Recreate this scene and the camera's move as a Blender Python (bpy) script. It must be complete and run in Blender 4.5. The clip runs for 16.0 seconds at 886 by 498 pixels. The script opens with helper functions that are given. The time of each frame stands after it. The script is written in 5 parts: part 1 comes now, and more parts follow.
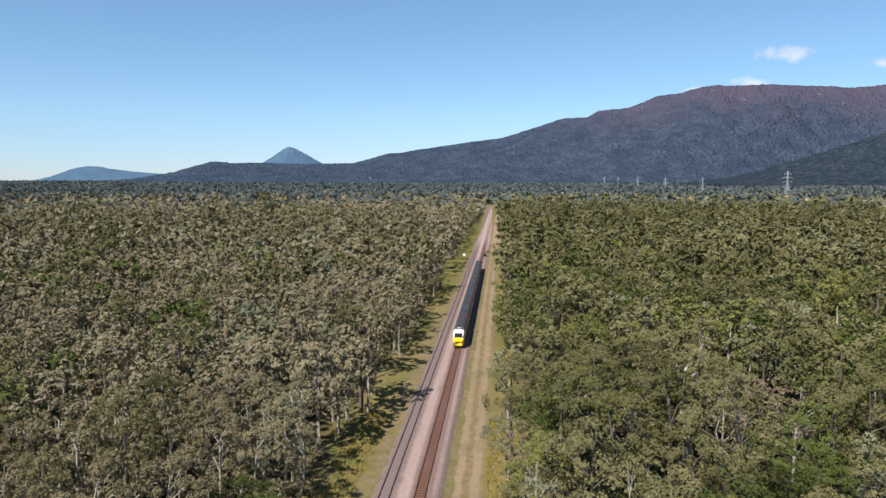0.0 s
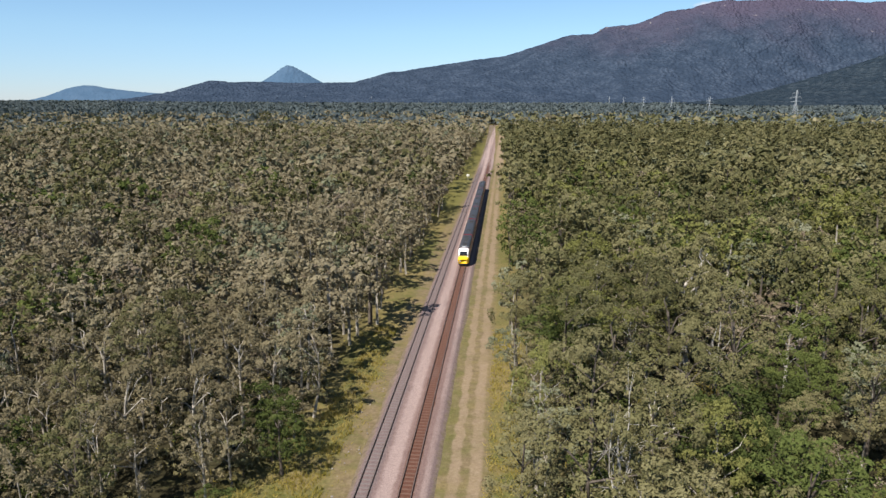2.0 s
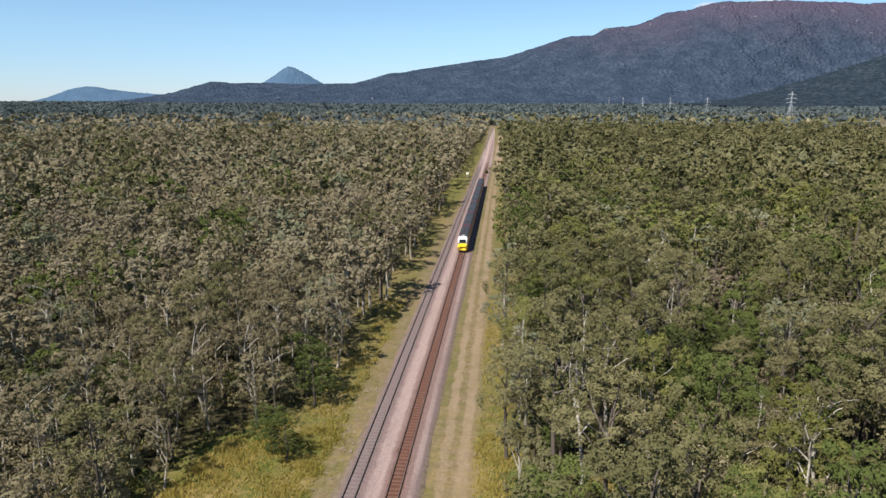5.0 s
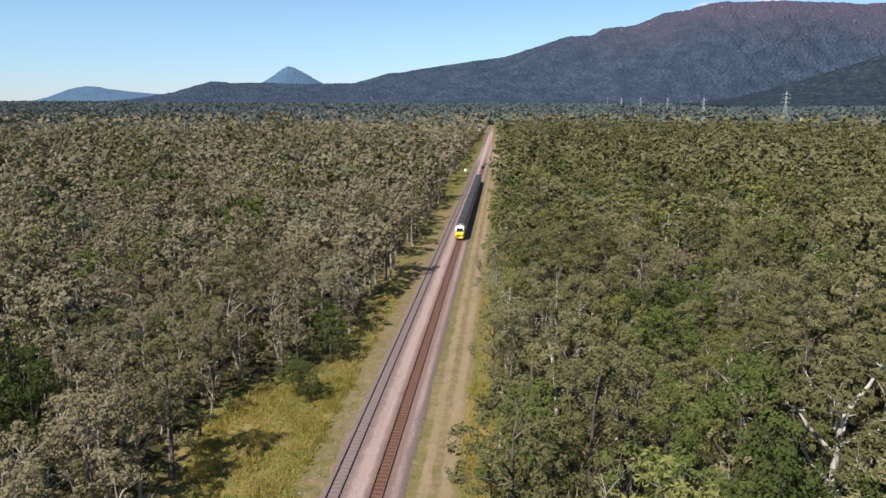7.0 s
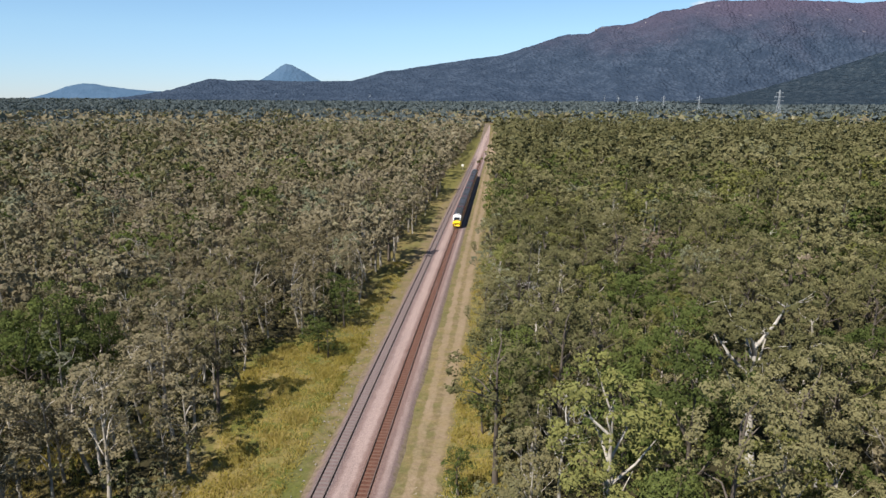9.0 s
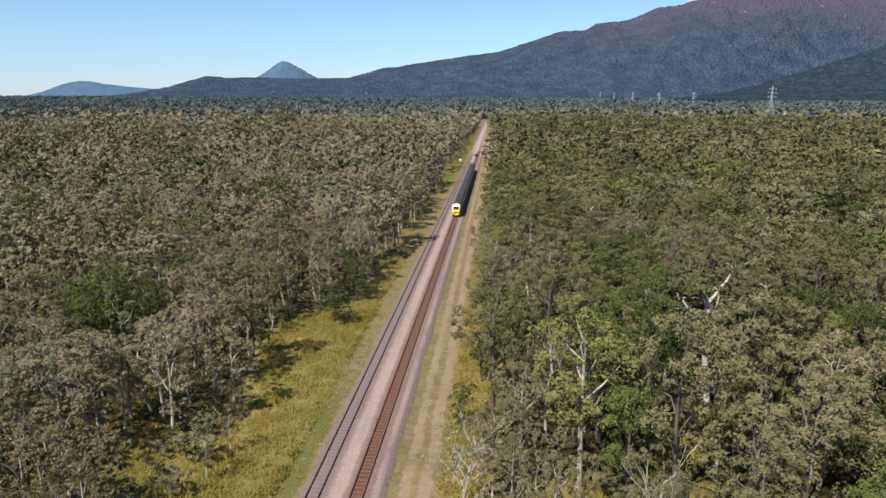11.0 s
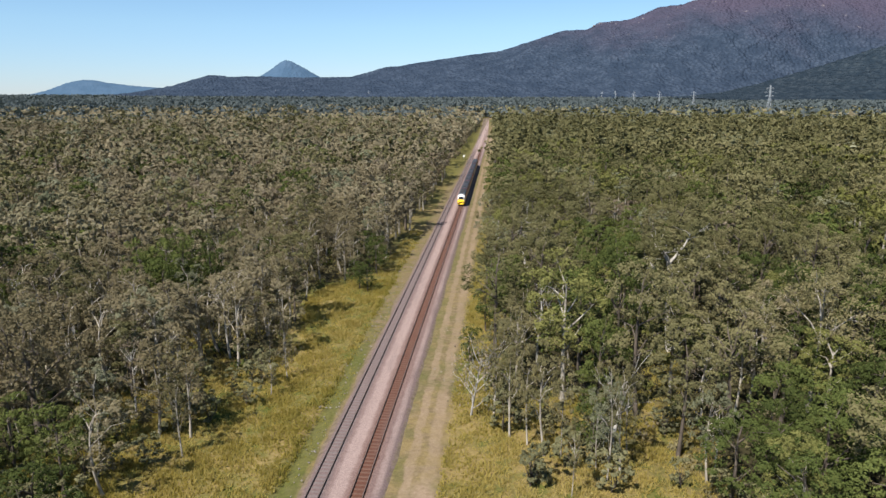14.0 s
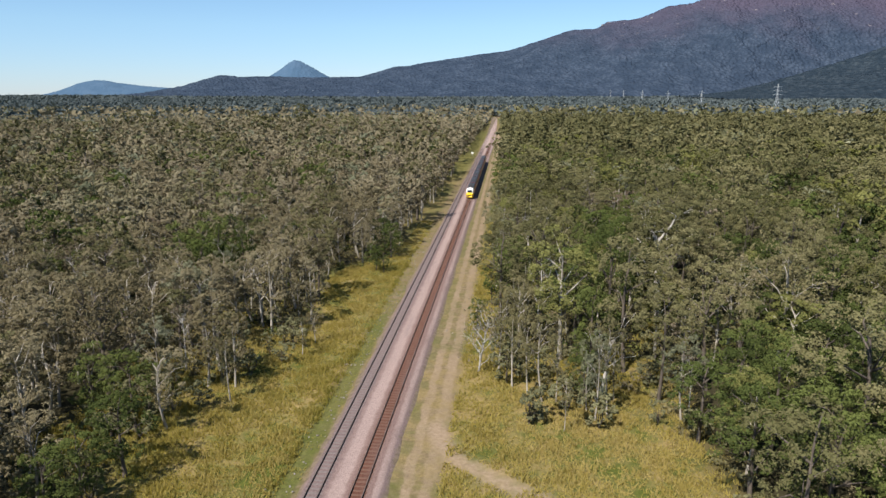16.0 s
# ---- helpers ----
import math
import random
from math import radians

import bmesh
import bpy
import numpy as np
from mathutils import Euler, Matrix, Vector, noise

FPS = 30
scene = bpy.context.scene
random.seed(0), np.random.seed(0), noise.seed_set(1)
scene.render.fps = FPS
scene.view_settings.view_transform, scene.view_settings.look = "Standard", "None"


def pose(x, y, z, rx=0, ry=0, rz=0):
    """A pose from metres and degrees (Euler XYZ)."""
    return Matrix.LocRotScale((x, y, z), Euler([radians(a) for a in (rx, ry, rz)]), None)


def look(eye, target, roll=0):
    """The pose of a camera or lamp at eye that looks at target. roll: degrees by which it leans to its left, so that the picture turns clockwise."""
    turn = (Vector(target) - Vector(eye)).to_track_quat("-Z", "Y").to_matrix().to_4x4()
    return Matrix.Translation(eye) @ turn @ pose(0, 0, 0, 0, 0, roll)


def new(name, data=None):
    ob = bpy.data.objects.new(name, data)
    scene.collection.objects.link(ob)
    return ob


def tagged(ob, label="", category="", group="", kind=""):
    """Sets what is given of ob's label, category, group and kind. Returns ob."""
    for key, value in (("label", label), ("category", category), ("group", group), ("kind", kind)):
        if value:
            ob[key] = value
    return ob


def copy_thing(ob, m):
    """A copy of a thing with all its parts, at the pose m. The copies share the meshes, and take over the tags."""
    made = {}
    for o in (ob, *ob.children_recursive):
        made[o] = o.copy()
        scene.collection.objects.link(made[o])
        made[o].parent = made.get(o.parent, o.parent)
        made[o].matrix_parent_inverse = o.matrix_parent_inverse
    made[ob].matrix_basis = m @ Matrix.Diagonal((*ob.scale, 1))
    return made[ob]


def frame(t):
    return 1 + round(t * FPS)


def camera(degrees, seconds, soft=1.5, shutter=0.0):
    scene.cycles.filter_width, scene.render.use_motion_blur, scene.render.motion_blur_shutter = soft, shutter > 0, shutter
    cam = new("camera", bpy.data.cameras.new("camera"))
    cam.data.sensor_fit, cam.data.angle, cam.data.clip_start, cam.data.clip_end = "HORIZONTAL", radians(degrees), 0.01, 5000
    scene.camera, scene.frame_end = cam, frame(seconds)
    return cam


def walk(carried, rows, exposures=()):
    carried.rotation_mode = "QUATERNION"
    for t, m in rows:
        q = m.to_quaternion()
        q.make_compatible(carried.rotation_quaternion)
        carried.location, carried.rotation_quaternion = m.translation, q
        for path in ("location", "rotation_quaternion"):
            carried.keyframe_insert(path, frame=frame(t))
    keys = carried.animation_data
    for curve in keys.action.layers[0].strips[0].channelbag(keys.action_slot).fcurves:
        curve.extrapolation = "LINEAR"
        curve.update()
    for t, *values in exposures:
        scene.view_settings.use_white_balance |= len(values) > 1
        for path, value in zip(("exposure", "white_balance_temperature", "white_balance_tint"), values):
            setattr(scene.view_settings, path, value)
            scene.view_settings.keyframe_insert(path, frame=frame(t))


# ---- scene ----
cam = camera(64.9, 16.0, soft=1.5)
PATH = [
    (0, (8.785, -1.288, 34.99), (8.618, 0.695, 34.795), 0.0),
    (0.5, (8.517, -1.418, 34.962), (8.349, 0.56, 34.715), 0.0),
    (1, (8.34, -1.541, 34.833), (8.174, 0.427, 34.518), 0.1),
    (1.5, (8.299, -2.169, 34.763), (8.131, -0.214, 34.379), 0.0),
    (2, (8.248, -3.146, 34.748), (8.078, -1.197, 34.331), 0.0),
    (2.5, (8.305, -4.92, 34.854), (8.135, -2.971, 34.438), 0.0),
    (3, (8.564, -7.232, 34.949), (8.392, -5.284, 34.533), -0.1),
    (3.5, (8.77, -9.894, 34.967), (8.597, -7.945, 34.552), -0.0),
    (4, (8.99, -12.833, 35.049), (8.818, -10.884, 34.634), -0.0),
    (6.5, (10.506, -29.905, 35.215), (10.336, -27.956, 34.801), -0.0),
    (7, (10.872, -33.291, 35.067), (10.703, -31.342, 34.652), -0.0),
    (7.5, (11.152, -36.806, 35.014), (10.984, -34.857, 34.598), -0.0),
    (8, (11.295, -40.339, 35.011), (11.13, -38.39, 34.594), 0.0),
    (8.5, (11.606, -43.898, 35.058), (11.443, -41.949, 34.639), 0.1),
    (9, (11.874, -47.287, 35.065), (11.712, -45.338, 34.644), 0.1),
    (11.5, (11.998, -63.471, 34.915), (11.847, -61.524, 34.485), 0.0),
    (12, (11.967, -66.863, 34.874), (11.815, -64.916, 34.444), 0.1),
    (12.5, (11.876, -69.938, 34.887), (11.724, -67.991, 34.456), 0.1),
    (13, (11.954, -72.859, 34.948), (11.799, -70.912, 34.517), 0.0),
    (13.5, (11.955, -75.767, 34.973), (11.799, -73.82, 34.542), 0.0),
    (14, (12.085, -78.628, 34.995), (11.927, -76.682, 34.563), -0.0),
    (14.5, (12.241, -81.626, 35.021), (12.082, -79.68, 34.589), -0.0),
    (15, (12.404, -84.459, 34.918), (12.242, -82.513, 34.486), -0.1),
    (15.5, (12.646, -87.258, 34.751), (12.474, -85.313, 34.318), -0.1),
    (16, (12.646, -89.929, 34.459), (12.464, -87.985, 34.026), -0.1),
]
walk(cam, [(t, look(eye, target, roll)) for t, eye, target, roll in PATH])

# ---- world, sun, exposure ----
CLOUDS = ((0.381, 0.1690, 0.036, 0.014), (0.340, 0.1330, 0.030, 0.010), (0.509, 0.157, 0.020, 0.010), (0.268, 0.124, 0.030, 0.006))   # across, up, half sizes
SUN_AZ, SUN_EL = 213.0, 53.0   # compass degrees from +y clockwise; the sun stands behind and to the left
world = bpy.data.worlds.new("sky")
scene.world = world
world.use_nodes = True
wn = world.node_tree
wn.nodes.clear()
sky = wn.nodes.new("ShaderNodeTexSky")
sky.sky_type = "NISHITA"
sky.sun_disc = False
sky.sun_elevation, sky.sun_rotation = radians(SUN_EL), radians(SUN_AZ)
sky.altitude, sky.air_density, sky.dust_density, sky.ozone_density = 1800, 1.15, 0.0, 2.5
bg = wn.nodes.new("ShaderNodeBackground")
bg.inputs["Strength"].default_value = 0.071
wout = wn.nodes.new("ShaderNodeOutputWorld")
tint = wn.nodes.new("ShaderNodeMix")
tint.data_type, tint.blend_type = "RGBA", "MULTIPLY"
tint.inputs[0].default_value = 1.0
tint.inputs[7].default_value = (0.86, 0.95, 1.06, 1.0)
wn.links.new(sky.outputs[0], tint.inputs[6])


def wmath(op, a, b=0.0):
    node = wn.nodes.new("ShaderNodeMath")
    node.operation = op
    for value, socket in ((a, node.inputs[0]), (b, node.inputs[1])):
        if isinstance(value, bpy.types.NodeSocket):
            wn.links.new(value, socket)
        else:
            socket.default_value = value
    return node.outputs[0]


# a few small fair-weather clouds low over the mountain
wco = wn.nodes.new("ShaderNodeTexCoord")
wsep = wn.nodes.new("ShaderNodeSeparateXYZ")
wn.links.new(wco.outputs["Generated"], wsep.inputs[0])
wnoise = wn.nodes.new("ShaderNodeTexNoise")
wnoise.inputs["Scale"].default_value, wnoise.inputs["Detail"].default_value = 34.0, 6.0
wn.links.new(wco.outputs["Generated"], wnoise.inputs["Vector"])
ahead = wmath("MAXIMUM", wsep.outputs[1], 0.05)
wu, wv = wmath("DIVIDE", wsep.outputs[0], ahead), wmath("DIVIDE", wsep.outputs[2], ahead)
cloud = 0.0
for cu, cv, ru, rv in CLOUDS:
    du, dv = wmath("DIVIDE", wmath("SUBTRACT", wu, cu), ru), wmath("DIVIDE", wmath("SUBTRACT", wv, cv), rv)
    off = wmath("SQRT", wmath("ADD", wmath("MULTIPLY", du, du), wmath("MULTIPLY", dv, dv)))
    one = wmath("SUBTRACT", 1.0, wmath("ADD", off, wmath("MULTIPLY", wmath("SUBTRACT", wnoise.outputs["Fac"], 0.5), 2.6)))
    cloud = wmath("MAXIMUM", cloud, wmath("MINIMUM", wmath("MAXIMUM", one, 0.0), 0.75))
ramp = wn.nodes.new("ShaderNodeValToRGB")
ramp.color_ramp.elements.new(0.1)
for element, (at, colour) in zip(ramp.color_ramp.elements, ((0.0, (0.60, 0.73, 1.06, 1)), (0.09, (0.80, 0.94, 1.08, 1)), (0.30, (0.94, 1.10, 1.10, 1)))):
    element.position, element.color = at, colour
wn.links.new(wsep.outputs[2], ramp.inputs[0])
wn.links.new(ramp.outputs[0], tint.inputs[7])
veil = wn.nodes.new("ShaderNodeMix")
veil.data_type = "RGBA"
wn.links.new(cloud, veil.inputs[0])
wn.links.new(tint.outputs[2], veil.inputs[6])
veil.inputs[7].default_value = (7.2, 7.3, 7.6, 1.0)
wn.links.new(veil.outputs[2], bg.inputs[0])
wn.links.new(bg.outputs[0], wout.inputs[0])

sun_data = bpy.data.lights.new("sun", "SUN")
sun_data.energy, sun_data.angle, sun_data.color = 5.0, radians(0.53), (1.0, 0.95, 0.86)
sun = new("sun", sun_data)
_az, _el = radians(SUN_AZ), radians(SUN_EL)
sun_from = Vector((math.sin(_az) * math.cos(_el), math.cos(_az) * math.cos(_el), math.sin(_el)))
sun.matrix_world = look(sun_from * 200, (0, 0, 0))
scene.view_settings.exposure = 0.86

rng = np.random.default_rng(7)


# ---- materials ----
class Nodes:
    """A small wrapper round a material's node tree."""

    def __init__(self, name):
        self.mat = bpy.data.materials.new(name)
        self.mat.use_nodes = True
        self.tree = self.mat.node_tree
        self.tree.nodes.clear()
        self.out = self.add("ShaderNodeOutputMaterial")

    def add(self, kind, **values):
        node = self.tree.nodes.new(kind)
        for key, value in values.items():
            node.inputs[key].default_value = value
        return node

    def link(self, a, b):
        self.tree.links.new(a, b)

    def put(self, value, socket):
        if isinstance(value, bpy.types.NodeSocket):
            self.link(value, socket)
        else:
            socket.default_value = value

    def math(self, op, a, b=0.0, c=0.0, clamp=False):
        node = self.tree.nodes.new("ShaderNodeMath")
        node.operation, node.use_clamp = op, clamp
        for value, socket in zip((a, b, c), node.inputs):
            self.put(value, socket)
        return node.outputs[0]

    def coords(self):
        return self.add("ShaderNodeNewGeometry").outputs["Position"]

    def xyz(self, vector):
        node = self.add("ShaderNodeSeparateXYZ")
        self.link(vector, node.inputs[0])
        return node.outputs

    def noise(self, vector, scale, detail=4.0, rough=0.6, stretch=None):
        if stretch:
            m = self.add("ShaderNodeMapping")
            m.inputs["Scale"].default_value = stretch
            self.link(vector, m.inputs["Vector"])
            vector = m.outputs[0]
        node = self.add("ShaderNodeTexNoise", Scale=scale, Detail=detail, Roughness=rough)
        self.link(vector, node.inputs["Vector"])
        return node.outputs["Fac"]

    def ramp(self, fac, *stops):
        node = self.add("ShaderNodeValToRGB")
        while len(node.color_ramp.elements) < len(stops):
            node.color_ramp.elements.new(0.5)
        for element, (at, colour) in zip(node.color_ramp.elements, stops):
            element.position, element.color = at, (*colour, 1.0)
        self.put(fac, node.inputs[0])
        return node.outputs["Color"]

    def mix(self, fac, a, b, kind="MIX"):
        node = self.tree.nodes.new("ShaderNodeMix")
        node.data_type, node.blend_type = "RGBA", kind
        self.put(fac, node.inputs[0])
        for value, socket in ((a, node.inputs[6]), (b, node.inputs[7])):
            self.put((*value, 1.0) if isinstance(value, tuple) else value, socket)
        return node.outputs[2]

    def step(self, value, low, high):
        """0 below low, 1 above high, smooth between."""
        node = self.add("ShaderNodeMapRange")
        node.interpolation_type = "SMOOTHSTEP"
        self.put(value, node.inputs["Value"])
        node.inputs["From Min"].default_value, node.inputs["From Max"].default_value = low, high
        return node.outputs[0]

    def band(self, value, centre, half, soft):
        """1 within half of the centre, 0 farther off than half + soft."""
        off = self.math("ABSOLUTE", self.math("SUBTRACT", value, centre))
        return self.math("SUBTRACT", 1.0, self.step(off, half, half + soft))

    def bump(self, height, strength, distance):
        node = self.add("ShaderNodeBump", Strength=strength, Distance=distance)
        self.link(height, node.inputs["Height"])
        return node.outputs[0]

    def finish(self, colour, rough=0.8, normal=None, metal=0.0, spec=0.3):
        p = self.add("ShaderNodeBsdfPrincipled", Metallic=metal)
        p.inputs["Specular IOR Level"].default_value = spec
        self.put((*colour, 1.0) if isinstance(colour, tuple) else colour, p.inputs["Base Color"])
        self.put(rough, p.inputs["Roughness"])
        if normal:
            self.link(normal, p.inputs["Normal"])
        self.link(p.outputs[0], self.out.inputs[0])
        return self.mat


def foliage(name, dark, mid, light, through_share=0.10, own_share=1.0):
    """Leaves: each tree has a tone of its own, each spray varies about it."""
    n = Nodes(name)
    tone = n.add("ShaderNodeAttribute")
    tone.attribute_name = "tone"
    own = n.add("ShaderNodeObjectInfo").outputs["Random"]
    island = n.add("ShaderNodeNewGeometry").outputs["Random Per Island"]
    tree = n.math("FRACT", n.math("MULTIPLY_ADD", own, own_share, tone.outputs["Fac"]))
    patch = n.noise(n.coords(), 0.9, 3.0)
    fac = n.math("ADD", n.math("MULTIPLY", tree, 0.72), n.math("MULTIPLY", island, 0.16))
    fac = n.math("ADD", fac, n.math("MULTIPLY", n.math("SUBTRACT", patch, 0.4), 0.35), clamp=True)
    colour = n.ramp(fac, (0.0, dark), (0.45, mid), (1.0, light))
    d = n.add("ShaderNodeBsdfDiffuse", Roughness=0.6)
    t = n.add("ShaderNodeBsdfTranslucent")
    n.link(colour, d.inputs["Color"])
    n.link(n.mix(1.0, colour, (1.0, 1.0, 0.55), "MULTIPLY"), t.inputs["Color"])
    a = n.add("ShaderNodeMixShader", Fac=through_share)
    n.link(d.outputs[0], a.inputs[1])
    n.link(t.outputs[0], a.inputs[2])
    n.link(a.outputs[0], n.out.inputs[0])
    return n.mat


LEAF_GUM = foliage("leaf_gum", (0.074, 0.068, 0.035), (0.134, 0.120, 0.060), (0.196, 0.168, 0.092))
LEAF_PAPER = foliage("leaf_paperbark", (0.112, 0.093, 0.052), (0.182, 0.152, 0.092), (0.225, 0.192, 0.12))
LEAF_BROAD = foliage("leaf_broadleaf", (0.037, 0.047, 0.016), (0.072, 0.089, 0.027), (0.118, 0.134, 0.042))
LEAF_WATTLE = foliage("leaf_wattle", (0.078, 0.08, 0.022), (0.128, 0.128, 0.042), (0.176, 0.172, 0.062))
LEAF_BLUE = foliage("leaf_blue_gum", (0.098, 0.102, 0.062), (0.166, 0.169, 0.107), (0.240, 0.235, 0.160))
LEAF_TWIG = foliage("leaf_bare_twig", (0.12, 0.092, 0.062), (0.185, 0.148, 0.108), (0.245, 0.202, 0.158))
LEAF_OLIVE = foliage("leaf_olive_gum", (0.068, 0.067, 0.031), (0.122, 0.114, 0.053), (0.177, 0.157, 0.082))
# gum leaves paled and greyed, with distance haze put into the colour
LEAF_GREY = foliage("leaf_gum_haze_grey", (0.14, 0.122, 0.072), (0.205, 0.18, 0.11), (0.258, 0.228, 0.148))
LEAF_GREYBROWN = foliage("leaf_grey_brown", (0.145, 0.12, 0.075), (0.205, 0.172, 0.11), (0.245, 0.21, 0.142))
LEAF_GREYGREEN = foliage("leaf_grey_green", (0.089, 0.088, 0.049), (0.139, 0.134, 0.072), (0.189, 0.177, 0.096))
GRASS = foliage("grass_blades", (0.185, 0.168, 0.034), (0.340, 0.276, 0.080), (0.450, 0.352, 0.165), 0.5, 0.0)
# far leaves with blue-grey haze put into the leaf colour
LEAF_HAZE = foliage("leaf_haze_blue", (0.066, 0.081, 0.083), (0.086, 0.102, 0.104), (0.106, 0.123, 0.125))


def bark(name, dark, light, scale=3.0):
    n = Nodes(name)
    p = n.coords()
    v = n.noise(p, scale, 5.0, 0.7, (1.0, 1.0, 0.25))
    v2 = n.noise(p, 0.5, 2.0)
    colour = n.ramp(n.math("ADD", n.math("MULTIPLY", v, 0.7), n.math("MULTIPLY", v2, 0.3)), (0.32, dark), (0.62, light))
    return n.finish(colour, 0.85, n.bump(v, 0.5, 0.05))


BARK_PALE = bark("bark_pale", (0.13, 0.108, 0.085), (0.42, 0.38, 0.325))
BARK_DARK = bark("bark_dark", (0.030, 0.024, 0.019), (0.13, 0.105, 0.085))
BARK_DEAD = bark("bark_dead", (0.16, 0.145, 0.13), (0.42, 0.395, 0.36))

ROAD_X = 5.0


def ground_material():
    n = Nodes("ground_cover")
    p = n.coords()
    x, y, z = n.xyz(p)
    big, mid, fine = n.noise(p, 0.035, 4.0), n.noise(p, 0.35, 5.0, 0.65), n.noise(p, 3.0, 4.0, 0.7)
    cover = n.add("ShaderNodeAttribute")
    cover.attribute_name = "meadow"
    trail = n.add("ShaderNodeAttribute")
    trail.attribute_name = "trail"
    wob = n.math("ADD", x, n.math("MULTIPLY", n.math("SUBTRACT", n.noise(p, 0.25, 4.0), 0.5), 1.5))
    # leaf litter, its colour darkened further to deepen the shade under the trees
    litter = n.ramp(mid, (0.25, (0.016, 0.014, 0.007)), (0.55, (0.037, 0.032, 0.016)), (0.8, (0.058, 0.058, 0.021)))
    dry = n.ramp(fine, (0.25, (0.120, 0.085, 0.034)), (0.55, (0.202, 0.150, 0.060)), (0.8, (0.270, 0.202, 0.098)))
    green = n.ramp(fine, (0.25, (0.030, 0.040, 0.008)), (0.6, (0.080, 0.090, 0.018)), (0.85, (0.128, 0.123, 0.037)))
    grass = n.mix(n.step(n.math("ADD", n.math("MULTIPLY", big, 0.6), n.math("MULTIPLY", mid, 0.4)), 0.42, 0.58), green, dry)
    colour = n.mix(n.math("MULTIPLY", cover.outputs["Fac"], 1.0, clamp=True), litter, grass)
    # bare strip beside the line, the verge and the wheel ruts
    earth = n.ramp(n.noise(p, 1.2, 6.0, 0.7), (0.28, (0.085, 0.062, 0.036)), (0.5, (0.150, 0.110, 0.066)), (0.75, (0.215, 0.165, 0.110)))
    patchy = n.step(n.noise(p, 0.45, 5.0, 0.65), 0.40, 0.62)
    verge = n.math("MULTIPLY", n.band(wob, 4.0, 2.6, 1.2), n.math("MULTIPLY_ADD", patchy, 0.50, 0.42))
    verge_l = n.math("MULTIPLY", n.band(wob, -5.9, 1.1, 1.5), n.math("MULTIPLY_ADD", patchy, 0.55, 0.35))
    far_strip = n.math("MULTIPLY", n.step(y, 40.0, 58.0), n.math("MULTIPLY_ADD", patchy, 0.35, 0.35))
    brown = n.ramp(fine, (0.25, (0.070, 0.058, 0.024)), (0.55, (0.135, 0.108, 0.048)), (0.8, (0.19, 0.155, 0.075)))
    colour = n.mix(n.math("MULTIPLY", far_strip, n.band(wob, -1.0, 14.0, 4.0)), colour, brown)
    colour = n.mix(n.math("MAXIMUM", verge, verge_l), colour, earth)
    near_strip = n.math("MULTIPLY", n.band(wob, -6.7, 0.7, 0.6), n.math("SUBTRACT", 1.0, n.step(y, 8.0, 26.0)))
    colour = n.mix(n.math("MULTIPLY", near_strip, 0.7), colour, green)
    weed = n.math("MULTIPLY", n.band(wob, 3.0, 0.35, 0.5), n.step(n.noise(p, 0.22, 4.0), 0.42, 0.58))
    colour = n.mix(n.math("MULTIPLY", weed, 0.40), colour, green)
    # the lush strip beside the far stretch
    lush = n.math("MULTIPLY", n.band(wob, -10.5, 3.6, 1.5), n.math("MULTIPLY", n.step(y, 175.0, 230.0), n.math("SUBTRACT", 1.0, n.step(y, 520.0, 680.0))))
    colour = n.mix(n.math("MULTIPLY", lush, 0.85), colour, n.mix(0.35, green, dry))
    sandy = n.math("MULTIPLY", n.band(wob, 5.5, 2.0, 1.0), n.step(y, 330.0, 430.0))
    worn = n.math("MULTIPLY_ADD", n.step(n.noise(p, 0.10, 3.0), 0.30, 0.62), 0.42, 0.22)
    ruts = n.math("MAXIMUM", n.band(wob, ROAD_X - 0.95, 0.30, 0.35), n.band(wob, ROAD_X + 0.95, 0.38, 0.4))
    ruts = n.math("MULTIPLY", ruts, worn)
    ruts = n.math("MAXIMUM", ruts, trail.outputs["Fac"])
    pale = n.ramp(n.noise(p, 2.5, 5.0), (0.3, (0.185, 0.130, 0.086)), (0.7, (0.285, 0.212, 0.152)))
    colour = n.mix(n.math("MAXIMUM", ruts, n.math("MULTIPLY", sandy, 0.8)), colour, pale)
    h = n.math("ADD", n.math("MULTIPLY", fine, 0.4), mid)
    return n.finish(colour, 0.95, n.bump(h, 0.8, 0.25), spec=0.1)


